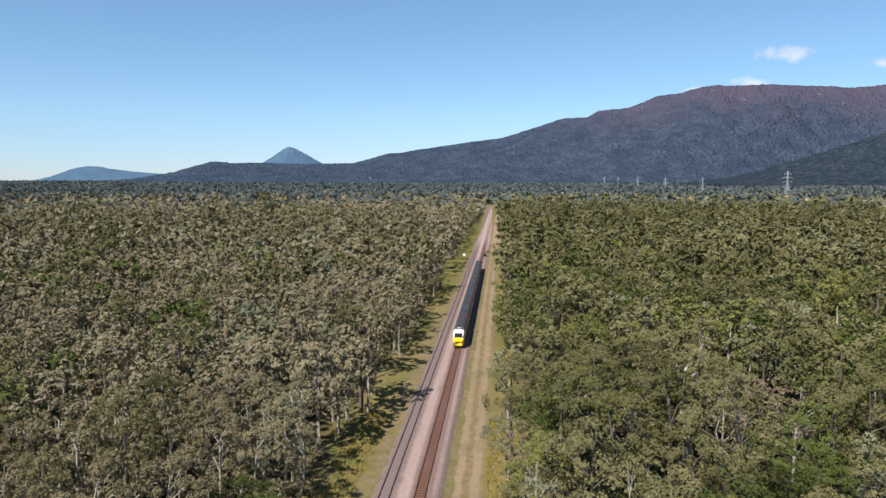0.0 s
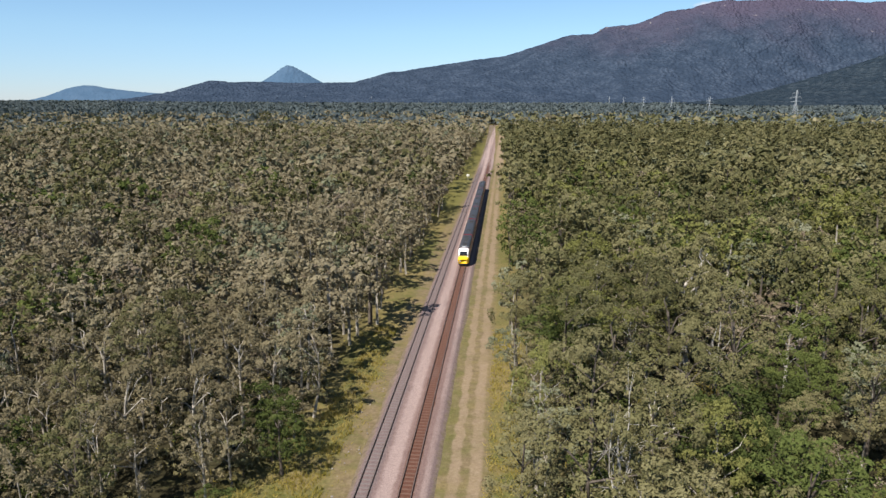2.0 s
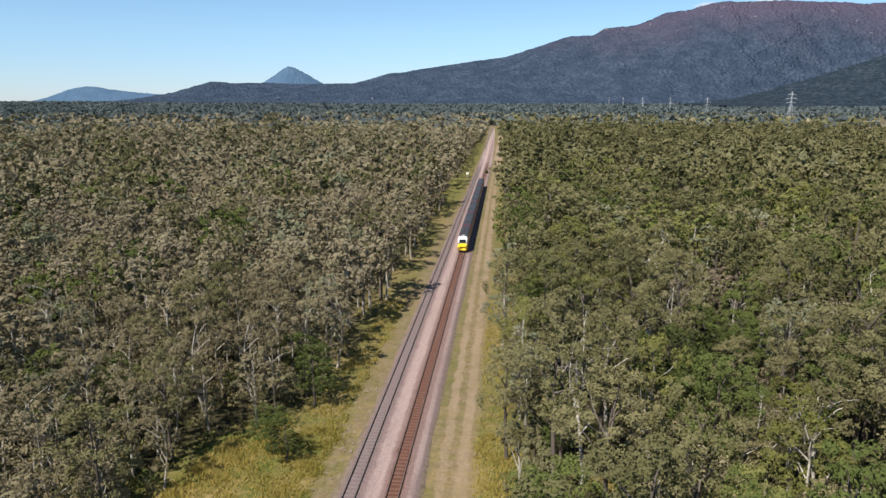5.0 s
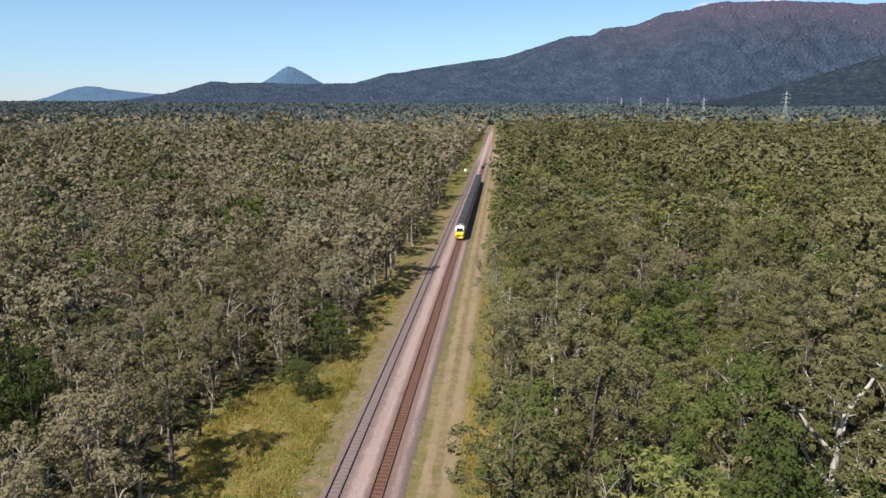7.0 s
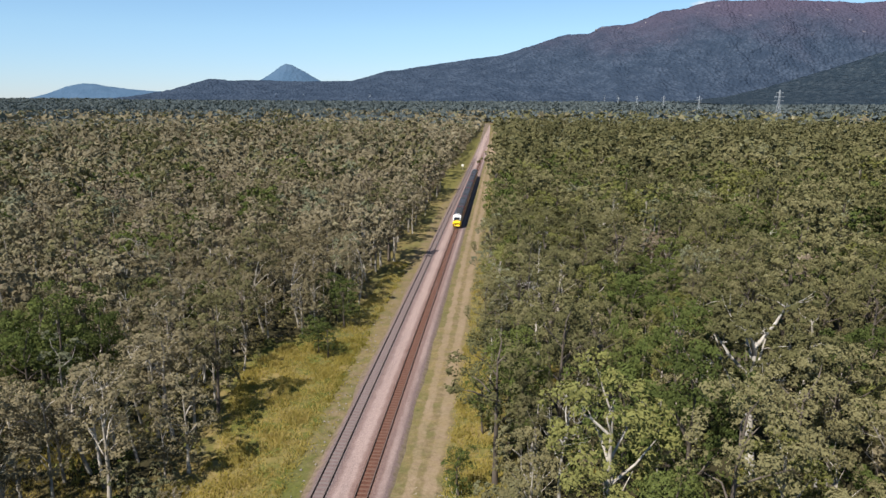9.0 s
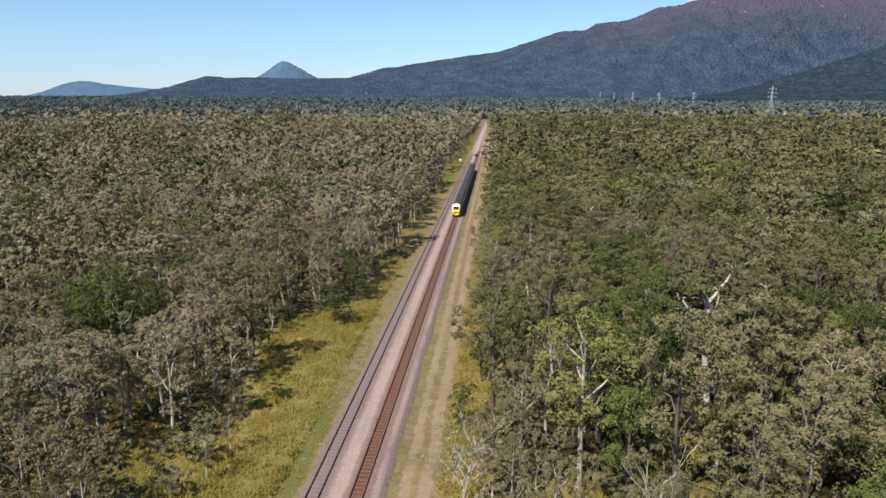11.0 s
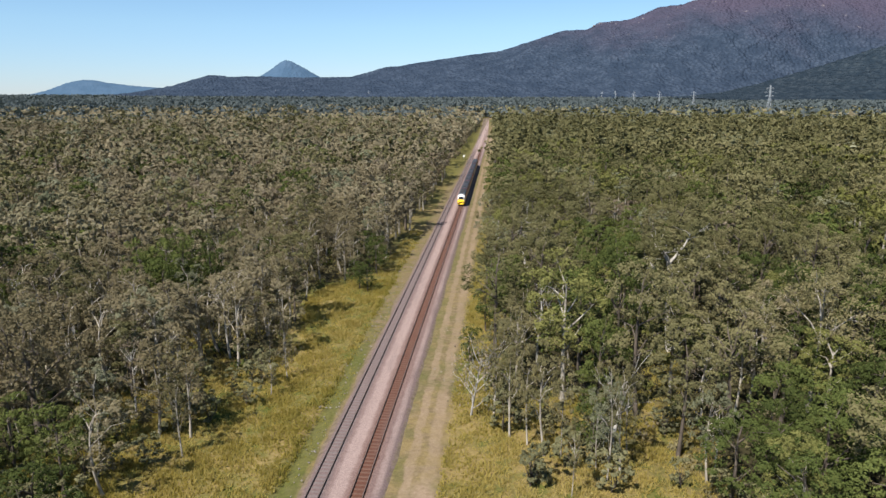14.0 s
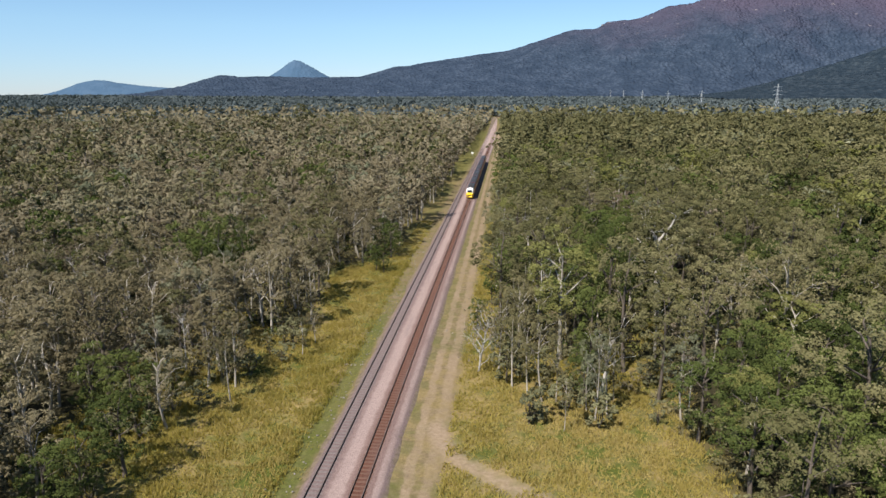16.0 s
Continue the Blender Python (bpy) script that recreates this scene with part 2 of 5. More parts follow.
def ballast_material():
    n = Nodes("ballast_gravel")
    p = n.coords()
    x, y, z = n.xyz(p)
    stone = n.add("ShaderNodeTexVoronoi", Scale=9.0)
    n.link(p, stone.inputs["Vector"])
    grain = n.noise(p, 5.0, 6.0, 0.75)
    stain = n.noise(p, 0.25, 4.0, 0.6, (1.0, 0.25, 1.0))
    wob = n.math("ADD", x, n.math("MULTIPLY", n.math("SUBTRACT", n.noise(p, 0.7, 5.0, 0.7), 0.5), 0.9))
    colour = n.ramp(grain, (0.25, (0.104, 0.068, 0.063)), (0.5, (0.180, 0.123, 0.113)), (0.78, (0.249, 0.183, 0.168)))
    grey = n.ramp(grain, (0.25, (0.076, 0.054, 0.054)), (0.55, (0.130, 0.096, 0.095)), (0.8, (0.190, 0.146, 0.142)))
    pale = n.ramp(grain, (0.25, (0.223, 0.160, 0.146)), (0.6, (0.338, 0.256, 0.234)), (0.85, (0.420, 0.334, 0.311)))
    rust = n.ramp(grain, (0.25, (0.047, 0.018, 0.012)), (0.6, (0.102, 0.041, 0.026)), (0.85, (0.150, 0.069, 0.046)))
    colour = n.mix(n.math("MULTIPLY", n.band(wob, -3.95, 0.75, 0.5), 0.75), colour, grey)
    colour = n.mix(n.math("MULTIPLY", n.band(wob, 2.25, 0.35, 0.3), 0.65), colour, grey)
    colour = n.mix(n.math("MULTIPLY", n.band(wob, -1.85, 0.45, 0.5), n.math("MULTIPLY_ADD", stain, 0.6, 0.35)), colour, pale)
    colour = n.mix(n.math("MULTIPLY", n.band(n.math("MULTIPLY_ADD", wob, 0.25, n.math("MULTIPLY", x, 0.75)), 1.60, 0.16, 0.30), n.math("MULTIPLY", n.step(stain, 0.3, 0.6), 0.55)), colour, pale)
    # newer pale stone on the far stretch of the line
    colour = n.mix(n.math("MULTIPLY", n.step(y, 330.0, 420.0), 0.85), colour, pale)
    worn_in = n.math("SUBTRACT", 1.0, n.math("MULTIPLY", n.step(y, 330.0, 420.0), 0.8))
    colour = n.mix(n.math("MULTIPLY", n.band(wob, 0.0, 0.55, 0.25), n.math("MULTIPLY", worn_in, 0.92)), colour, rust)
    colour = n.mix(n.math("MULTIPLY", n.band(wob, 0.0, 1.1, 0.4), 0.22), colour, rust)
    # earth and weeds creeping over both edges of the bed
    creep = n.math("ADD", n.math("ABSOLUTE", n.math("ADD", x, 1.35)), n.math("MULTIPLY", n.math("SUBTRACT", n.noise(p, 0.9, 5.0, 0.7), 0.5), 1.6))
    soil = n.ramp(n.noise(p, 1.6, 5.0), (0.3, (0.075, 0.060, 0.032)), (0.55, (0.135, 0.105, 0.066)), (0.8, (0.20, 0.16, 0.11)))
    colour = n.mix(n.math("MULTIPLY", n.step(creep, 3.35, 3.9), 0.85), colour, soil)
    oily = n.math("MULTIPLY", n.step(n.noise(p, 0.5, 5.0, 0.65, (1.0, 0.12, 1.0)), 0.52, 0.70), 0.35)
    colour = n.mix(oily, colour, grey)
    h = n.math("ADD", stone.outputs["Distance"], n.math("MULTIPLY", grain, 0.6))
    return n.finish(colour, 0.95, n.bump(h, 0.8, 0.06), spec=0.15)


def rusty(name, dark, light, rough=0.7, metal=0.2):
    n = Nodes(name)
    v = n.noise(n.coords(), 6.0, 6.0, 0.7)
    return n.finish(n.ramp(v, (0.3, dark), (0.7, light)), rough, n.bump(v, 0.3, 0.01), metal)


RAIL_RUST = rusty("rail_rusty_steel", (0.045, 0.022, 0.016), (0.105, 0.052, 0.036))
RAIL_DARK = rusty("rail_dark_steel", (0.035, 0.026, 0.024), (0.085, 0.062, 0.056))
RAIL_TOP = rusty("rail_worn_top", (0.16, 0.11, 0.09), (0.30, 0.23, 0.20), 0.45, 0.6)
SLEEPER_RUST = rusty("sleeper_rusty_steel", (0.080, 0.040, 0.028), (0.150, 0.083, 0.060), 0.85, 0.0)
SLEEPER_GREY = rusty("sleeper_grey_timber", (0.100, 0.079, 0.077), (0.180, 0.145, 0.139), 0.9, 0.0)


def paint(name, colour, rough=0.35, dirt=(0.10, 0.085, 0.07), amount=0.35, metal=0.0):
    n = Nodes(name)
    p = n.coords()
    v = n.math("ADD", n.math("MULTIPLY", n.noise(p, 0.8, 5.0, 0.7), 0.6), n.math("MULTIPLY", n.noise(p, 7.0, 4.0), 0.4))
    c = n.mix(n.math("MULTIPLY", n.step(v, 0.45, 0.75), amount), colour, dirt)
    return n.finish(c, n.math("MULTIPLY_ADD", v, 0.3, rough - 0.1), None, metal, 0.5)


PAINT_YELLOW = paint("paint_yellow", (0.80, 0.50, 0.012), 0.35, (0.35, 0.22, 0.05), 0.25)
PAINT_WHITE = paint("paint_white", (0.80, 0.79, 0.76), 0.35, (0.45, 0.42, 0.38), 0.3)
PAINT_MAROON = paint("paint_maroon", (0.19, 0.022, 0.030), 0.35, (0.11, 0.05, 0.04), 0.3)
PAINT_SILVER = paint("paint_silver", (0.42, 0.41, 0.42), 0.4, (0.2, 0.17, 0.15), 0.4, 0.3)
ROOF_DARK = paint("roof_dark", (0.022, 0.023, 0.028), 0.55, (0.075, 0.070, 0.068), 0.55)
UNDER_BLACK = paint("underframe_black", (0.018, 0.017, 0.016), 0.7, (0.09, 0.065, 0.05), 0.5)
WINDOW_DARK = paint("window_dark_glass", (0.012, 0.014, 0.017), 0.12, (0.03, 0.03, 0.03), 0.2)
STEEL_GALV = paint("steel_galvanised", (0.36, 0.38, 0.40), 0.6, (0.26, 0.26, 0.26), 0.3, 0.2)


def mountain_material(name, forest_a, forest_b, heath, rock, heath_low, heath_high, lump=0.012, grain=0.6):
    n = Nodes(name)
    p = n.coords()
    x, y, z = n.xyz(p)
    large, mid = n.noise(p, 0.0022, 5.0, 0.6), n.noise(p, lump, 5.0, 0.7)
    fine = n.add("ShaderNodeTexVoronoi", Scale=0.055)
    n.link(p, fine.inputs["Vector"])
    woods = n.mix(n.step(mid, 0.38, 0.64), forest_a, forest_b)
    woods = n.mix(n.math("MULTIPLY", n.step(fine.outputs["Distance"], 0.2, 0.75), grain), woods, forest_a)
    level = n.math("ADD", z, n.math("MULTIPLY", n.math("SUBTRACT", large, 0.5), 500.0))
    level = n.math("ADD", level, n.math("MULTIPLY", n.math("SUBTRACT", mid, 0.5), 160.0))
    colour = n.mix(n.step(level, heath_low, heath_high), woods, heath)
    crag = n.math("MULTIPLY", n.step(n.noise(p, 0.02, 6.0, 0.7, (1.0, 1.0, 0.5)), 0.62, 0.70), n.step(level, heath_low * 0.9, heath_high))
    colour = n.mix(n.math("MULTIPLY", crag, 0.75), colour, rock)
    h = n.math("ADD", n.math("MULTIPLY", fine.outputs["Distance"], -0.7), mid)
    return n.finish(colour, 1.0, n.bump(h, min(1.0, grain * 1.2), 18.0), spec=0.0)


# wooded slopes with the blue haze of distance put into their base colours
RANGE_MAT = mountain_material("range_haze_woods", (0.026, 0.038, 0.060), (0.052, 0.069, 0.100), (0.062, 0.054, 0.080), (0.25, 0.22, 0.22), 230.0, 620.0, 0.010, 0.8)
FOOTHILL_MAT = mountain_material("foothill_haze_woods", (0.019, 0.029, 0.041), (0.044, 0.057, 0.070), (0.05, 0.06, 0.06), (0.22, 0.2, 0.18), 900.0, 1400.0, 0.03, 0.8)
FAR_MAT = mountain_material("far_hill_haze_woods", (0.050, 0.088, 0.140), (0.062, 0.102, 0.158), (0.065, 0.100, 0.15), (0.15, 0.17, 0.2), 600.0, 900.0, 0.012, 0.25)


# ---- mesh helpers ----
def quad_mesh(name, verts, quads, mats, indices=None, smooth=False, tones=None):
    mesh = bpy.data.meshes.new(name)
    verts, quads = np.asarray(verts, np.float32), np.asarray(quads, np.int32)
    mesh.vertices.add(len(verts))
    mesh.vertices.foreach_set("co", verts.ravel())
    mesh.loops.add(quads.size)
    mesh.loops.foreach_set("vertex_index", quads.ravel())
    mesh.polygons.add(len(quads))
    mesh.polygons.foreach_set("loop_start", np.arange(0, quads.size, quads.shape[1], dtype=np.int32))
    for m in mats:
        mesh.materials.append(m)
    if indices is not None:
        mesh.polygons.foreach_set("material_index", np.asarray(indices, np.int32))
    mesh.polygons.foreach_set("use_smooth", np.full(len(quads), smooth))
    if tones is not None:
        mesh.attributes.new("tone", "FLOAT", "FACE").data.foreach_set("value", np.asarray(tones, np.float32))
    mesh.update(calc_edges=True)
    return mesh


def part(name, bm, material, parent, label=""):
    mesh = bpy.data.meshes.new(name)
    bm.to_mesh(mesh)
    bm.free()
    mesh.materials.append(material)
    ob = new(name, mesh)
    ob.parent = parent
    return tagged(ob, label)


def mesh_part(name, mesh, parent, label=""):
    ob = new(name, mesh)
    ob.parent = parent
    return tagged(ob, label)


def box(bm, x0, x1, y0, y1, z0, z1, bevel=0.0):
    made = bmesh.ops.create_cube(bm, size=1.0, matrix=Matrix.LocRotScale(((x0 + x1) / 2, (y0 + y1) / 2, (z0 + z1) / 2), None, (x1 - x0, y1 - y0, z1 - z0)))
    if bevel:
        edges = {e for v in made["verts"] for e in v.link_edges}
        bmesh.ops.bevel(bm, geom=list(edges), offset=bevel, segments=2, affect="EDGES", profile=0.5)
    return bm


def tube(points, radii, sides=6):
    """Verts and quads of a tapered tube along a line of points."""
    points = np.asarray(points, float)
    ring = np.linspace(0, 2 * np.pi, sides, endpoint=False)
    way = np.gradient(points, axis=0)
    way /= np.linalg.norm(way, axis=1)[:, None] + 1e-9
    side = np.cross(way, (0.31, 0.87, 0.38))
    side /= np.linalg.norm(side, axis=1)[:, None] + 1e-9
    up = np.cross(way, side)
    r = np.asarray(radii)[:, None, None]
    verts = points[:, None] + r * (np.cos(ring)[None, :, None] * side[:, None] + np.sin(ring)[None, :, None] * up[:, None])
    n = len(points)
    i, j = np.meshgrid(np.arange(n - 1), np.arange(sides), indexing="ij")
    k = (j + 1) % sides
    quads = np.stack([i * sides + j, i * sides + k, (i + 1) * sides + k, (i + 1) * sides + j], -1).reshape(-1, 4)
    return verts.reshape(-1, 3), quads


def joined(pieces):
    verts, quads, at = [], [], 0
    for v, q in pieces:
        verts.append(v)
        quads.append(q + at)
        at += len(v)
    return np.concatenate(verts), np.concatenate(quads)


def sprays(centres, outward, size, r, narrow=0.5, loose=0.5):
    """One pointed leaf spray for each centre, facing roughly outward and up."""
    n = len(centres)
    facing = outward + r.normal(0, loose, (n, 3)) + (0, 0, 0.12)
    facing /= np.linalg.norm(facing, axis=1)[:, None] + 1e-9
    a = np.cross(facing, r.normal(0, 1, (n, 3)))
    a /= np.linalg.norm(a, axis=1)[:, None] + 1e-9
    b = np.cross(facing, a)
    s = size * r.uniform(0.55, 1.4, (n, 1))
    verts = np.stack([centres + a * s, centres - a * s * 0.7 + b * s * narrow, centres - a * s * 0.5 - b * s * narrow], 1)
    return verts.reshape(-1, 3), np.arange(3 * n).reshape(-1, 3)


def crown_masses(r, high, base, radius, count, lean=0.0):
    """Centres and radii of the leaf masses at the ends of the limbs, spaced over a rounded crown."""
    mid, half = (high + base) / 2, (high - base) / 2
    found = []
    apart = radius * 1.55 / count ** 0.42
    while len(found) < count:
        d = r.normal(0, 1, 3) + (0, 0, 0.45)
        d /= np.linalg.norm(d)
        out = r.uniform(0.42, 0.86)
        taper = 0.78 + 0.22 * min(1.0, d[2] + 1.0)
        p = np.array([d[0] * out * radius * taper + lean * (d[2] + 1) / 2, d[1] * out * radius * taper, mid + d[2] * half * min(out + 0.12, 0.9)])
        if all(np.linalg.norm((p - q[:3]) * (1, 1, 0.8)) > apart for q in found):
            found.append((*p, radius * r.uniform(0.27, 0.42)))
        else:
            apart *= 0.985
    return np.array(found)


def crown_leaves(r, masses, subs, count, size, narrow=0.55, loose=0.38, flat=0.88, whole=0.0):
    """Leaf sprays on small tufts, the tufts on the outer side of each mass."""
    n = len(masses)
    axis = masses[:, :3] - masses[:, :3].mean(0)
    axis /= np.linalg.norm(axis, axis=1)[:, None] + 1e-9
    d = r.normal(0, 1, (n, subs, 3))
    d /= np.linalg.norm(d, axis=2)[..., None]
    d = d + 0.45 * axis[:, None] + (0, 0, 0.30)
    d /= np.linalg.norm(d, axis=2)[..., None]
    rad = masses[:, None, 3:4]
    tuft = masses[:, None, :3] + d * rad * (1, 1, flat) * r.uniform(0.55, 0.95, (n, subs, 1))
    wide = rad * r.uniform(0.24, 0.46, (n, subs, 1))
    tuft, wide, d = tuft.reshape(-1, 3), wide.reshape(-1, 1), d.reshape(-1, 3)
    share = wide[:, 0] ** 2
    pick = r.choice(len(tuft), count, p=share / share.sum())
    e = r.normal(0, 1, (count, 3))
    e /= np.linalg.norm(e, axis=1)[:, None]
    e = e + 0.55 * d[pick] + (0, 0, 0.12)
    e /= np.linalg.norm(e, axis=1)[:, None]
    centres = tuft[pick] + e * wide[pick] * (1, 1, 0.8) * r.uniform(0.5, 1.1, (count, 1)) ** 0.6
    if whole:
        out = centres - masses[:, :3].mean(0)
        e = e + whole * out / (np.linalg.norm(out, axis=1)[:, None] + 1e-9)
        e /= np.linalg.norm(e, axis=1)[:, None]
    return sprays(centres, e, size, r, narrow, loose)


def trunk_and_limbs(r, height, base, puffs, thick, sides=6, limbs=7):
    """A bent trunk and limbs that reach to the leaf masses."""
    bend = r.normal(0, 0.22, 2)
    zs = np.linspace(0, 1, 6)
    top = base + (height - base) * 0.72
    line = np.stack([bend[0] * np.sin(zs * 2.6) * 1.5, bend[1] * np.sin(zs * 2.1 + 0.4) * 1.5 - bend[1] * math.sin(0.4) * 1.5, zs * top - 0.3 * (zs == 0)], 1)
    pieces = [tube(line, thick * np.array([1.35, 0.95, 0.85, 0.7, 0.48, 0.2]), sides)]
    for k in r.permutation(len(puffs))[:limbs]:
        end = puffs[k, :3]
        start_z = max(base * 0.75, end[2] - r.uniform(1.2, 3.0))
        f = min(start_z / top, 0.95)
        start = np.array([np.interp(f, zs, line[:, 0]), np.interp(f, zs, line[:, 1]), f * top])
        elbow = (start + end) / 2 + r.normal(0, 0.25, 3) + (0, 0, 0.25)
        pieces.append(tube(np.stack([start, elbow, end]), thick * np.array([0.42, 0.28, 0.09]) * r.uniform(0.8, 1.2), max(sides - 2, 3)))
    return joined(pieces)


# ---- the lie of the land ----
def left_edge(y):
    """x of the forest's edge to the left of the line."""
    return np.interp(y, [-90, -36, -25, -12, 0, 16, 26, 38, 47, 54, 62, 90, 300], [-22, -21.5, -21.5, -19, -17.5, -16.5, -19.5, -21.5, -19, -13.8, -11.6, -11.2, -11.2])


def right_edge(y):
    return np.interp(y, [-90, -36, -22, -14, -7, 3, 14, 24, 30, 40, 60, 300], [31.5, 31.5, 29, 18.5, 12.0, 11.2, 11.2, 11.6, 11.2, 9.6, 9.5, 9.8])


def thin_woods(x, y):
    """1 where the forest opens into grass with scattered trees, 0 elsewhere."""
    left = np.clip((x + 36) / 5, 0, 1) * np.clip((-14 - x) / 3, 0, 1) * np.clip((10 - y) / 8, 0, 1) * np.clip((y + 36) / 6, 0, 1)
    right = np.clip((x - 9) / 3, 0, 1) * np.clip((35 - x) / 5, 0, 1) * np.clip((3 - y) / 6, 0, 1) * np.clip((y + 40) / 6, 0, 1)
    return np.maximum(left, right)


def land(x, y):
    """Height of the ground."""
    x, y = np.asarray(x, float), np.asarray(y, float)
    roll = 0.10 * np.sin(x * 0.21 + 1.3) * np.sin(y * 0.17) + 0.06 * np.sin(x * 0.53 + y * 0.41)
    roll = roll * np.clip((np.abs(x + 0.5) - 5.0) / 6.0, 0.15, 1.0)
    ditch = -0.28 * np.exp(-((x + 7.3) / 0.5) ** 2) * np.clip((20 - y) / 15, 0, 1)
    return roll + ditch + 30.0 * np.clip((np.hypot(x, y) - 1400) / 3400, 0, 1) ** 1.5


def ground_sheet():
    xs = np.concatenate([-np.geomspace(60, 5200, 34)[::-1], np.arange(-59, -9, 1.5), np.arange(-9, 10, 0.5), np.arange(10, 60, 1.5), np.geomspace(60, 5200, 34)])
    ys = np.concatenate([-np.geomspace(130, 3000, 14)[::-1], np.arange(-128, 110, 1.2), np.geomspace(111, 4950, 60)])
    gx, gy = np.meshgrid(xs, ys, indexing="ij")
    verts = np.stack([gx, gy, land(gx, gy)], -1).reshape(-1, 3)
    i, j = np.meshgrid(np.arange(len(xs) - 1), np.arange(len(ys) - 1), indexing="ij")
    a = i * len(ys) + j
    quads = np.stack([a, a + len(ys), a + len(ys) + 1, a + 1], -1).reshape(-1, 4)
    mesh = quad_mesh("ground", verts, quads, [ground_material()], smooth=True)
    fx, fy = verts[:, 0], verts[:, 1]
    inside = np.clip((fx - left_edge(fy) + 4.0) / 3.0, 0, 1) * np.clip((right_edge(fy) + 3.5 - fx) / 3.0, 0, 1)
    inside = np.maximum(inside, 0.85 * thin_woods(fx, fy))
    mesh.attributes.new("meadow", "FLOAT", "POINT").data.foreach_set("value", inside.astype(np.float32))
    # the side trail that leaves the wheel ruts and the worn turning place
    tx, ty = np.array([5.5, 6.6, 8.6, 11.6, 15.2, 20.0]), np.array([-22.0, -26.0, -29.2, -31.6, -34.5, -38.5])
    seg = np.full(len(fx), 1e9)
    for k in range(len(tx) - 1):
        ax, ay, bx, by = tx[k], ty[k], tx[k + 1], ty[k + 1]
        f = np.clip(((fx - ax) * (bx - ax) + (fy - ay) * (by - ay)) / ((bx - ax) ** 2 + (by - ay) ** 2), 0, 1)
        seg = np.minimum(seg, np.hypot(fx - ax - f * (bx - ax), fy - ay - f * (by - ay)))
    trail = np.clip(1.5 - seg / 1.1, 0, 1) * 0.85
    mesh.attributes.new("trail", "FLOAT", "POINT").data.foreach_set("value", trail.astype(np.float32))
    return tagged(new("ground", mesh), "flat ground of dry grass, leaf litter and bare earth", "ground", kind="structure")


ground_sheet()


# ---- the railway ----
LEFT_X, RIGHT_X, GAUGE, NEAR, FAR = -3.9, 0.0, 1.067, -95.0, 1040.0


def bend(y):
    """Sideways bend of the line far off."""
    y = np.asarray(y, float)
    return -9.0 * np.clip((y - 330) / 700, 0, 1) ** 1.6 + 26.0 * np.clip((y - 990) / 60, 0, 1) ** 2


def strip(name, section, ys, mat, smooth=True, ragged=0.0):
    """A cross section of (x, z) points drawn along the line."""
    section = np.array(section)
    ys = np.asarray(ys, float)
    verts = np.zeros((len(ys), len(section), 3))
    verts[..., 0] = section[None, :, 0] + bend(ys)[:, None]
    verts[..., 1], verts[..., 2] = ys[:, None], section[None, :, 1]
    if ragged:
        drift = np.cumsum(rng.normal(0, 1, (len(ys), 2)), 0)
        drift = drift - np.stack([np.convolve(d, np.ones(15) / 15, "same") for d in drift.T], 1) + rng.normal(0, 0.5, (len(ys), 2))
        verts[:, :2, 0] += ragged * drift[:, :1]
        verts[:, -2:, 0] += ragged * drift[:, 1:]
    n = len(section)
    i, j = np.meshgrid(np.arange(len(ys) - 1), np.arange(n - 1), indexing="ij")
    a = i * n + j
    return quad_mesh(name, verts.reshape(-1, 3), np.stack([a, a + 1, a + n + 1, a + n], -1).reshape(-1, 4), [mat], smooth=smooth)


LINE_YS = np.concatenate([np.arange(NEAR, 120, 2.0), np.arange(120, 330, 10.0), np.arange(330, FAR + 1, 10.0)])
bed = strip("ballast_bed", [(-5.7, -0.15), (-5.15, 0.16), (-4.8, 0.33), (-3.0, 0.34), (-2.4, 0.27), (-1.5, 0.28), (-1.0, 0.36), (1.0, 0.36), (1.5, 0.30), (2.3, 0.12), (2.9, -0.15)], LINE_YS, ballast_material(), ragged=0.10)
tagged(new("ballast_bed", bed), "pinkish grey crushed stone ballast bed with rust stains", "ballast", kind="structure")

RAIL_SECTION = [(-0.07, 0.0), (-0.07, 0.02), (-0.012, 0.035), (-0.012, 0.11), (-0.036, 0.12), (-0.036, 0.155), (0.036, 0.155), (0.036, 0.12), (0.012, 0.11), (0.012, 0.035), (0.07, 0.02), (0.07, 0.0)]


def sleeper_mesh(name, mat, half, width, high):
    bm = bmesh.new()
    box(bm, -half, half, -width / 2, width / 2, -0.08, high, 0.02)
    mesh = bpy.data.meshes.new(name)
    bm.to_mesh(mesh)
    bm.free()
    mesh.materials.append(mat)
    return mesh


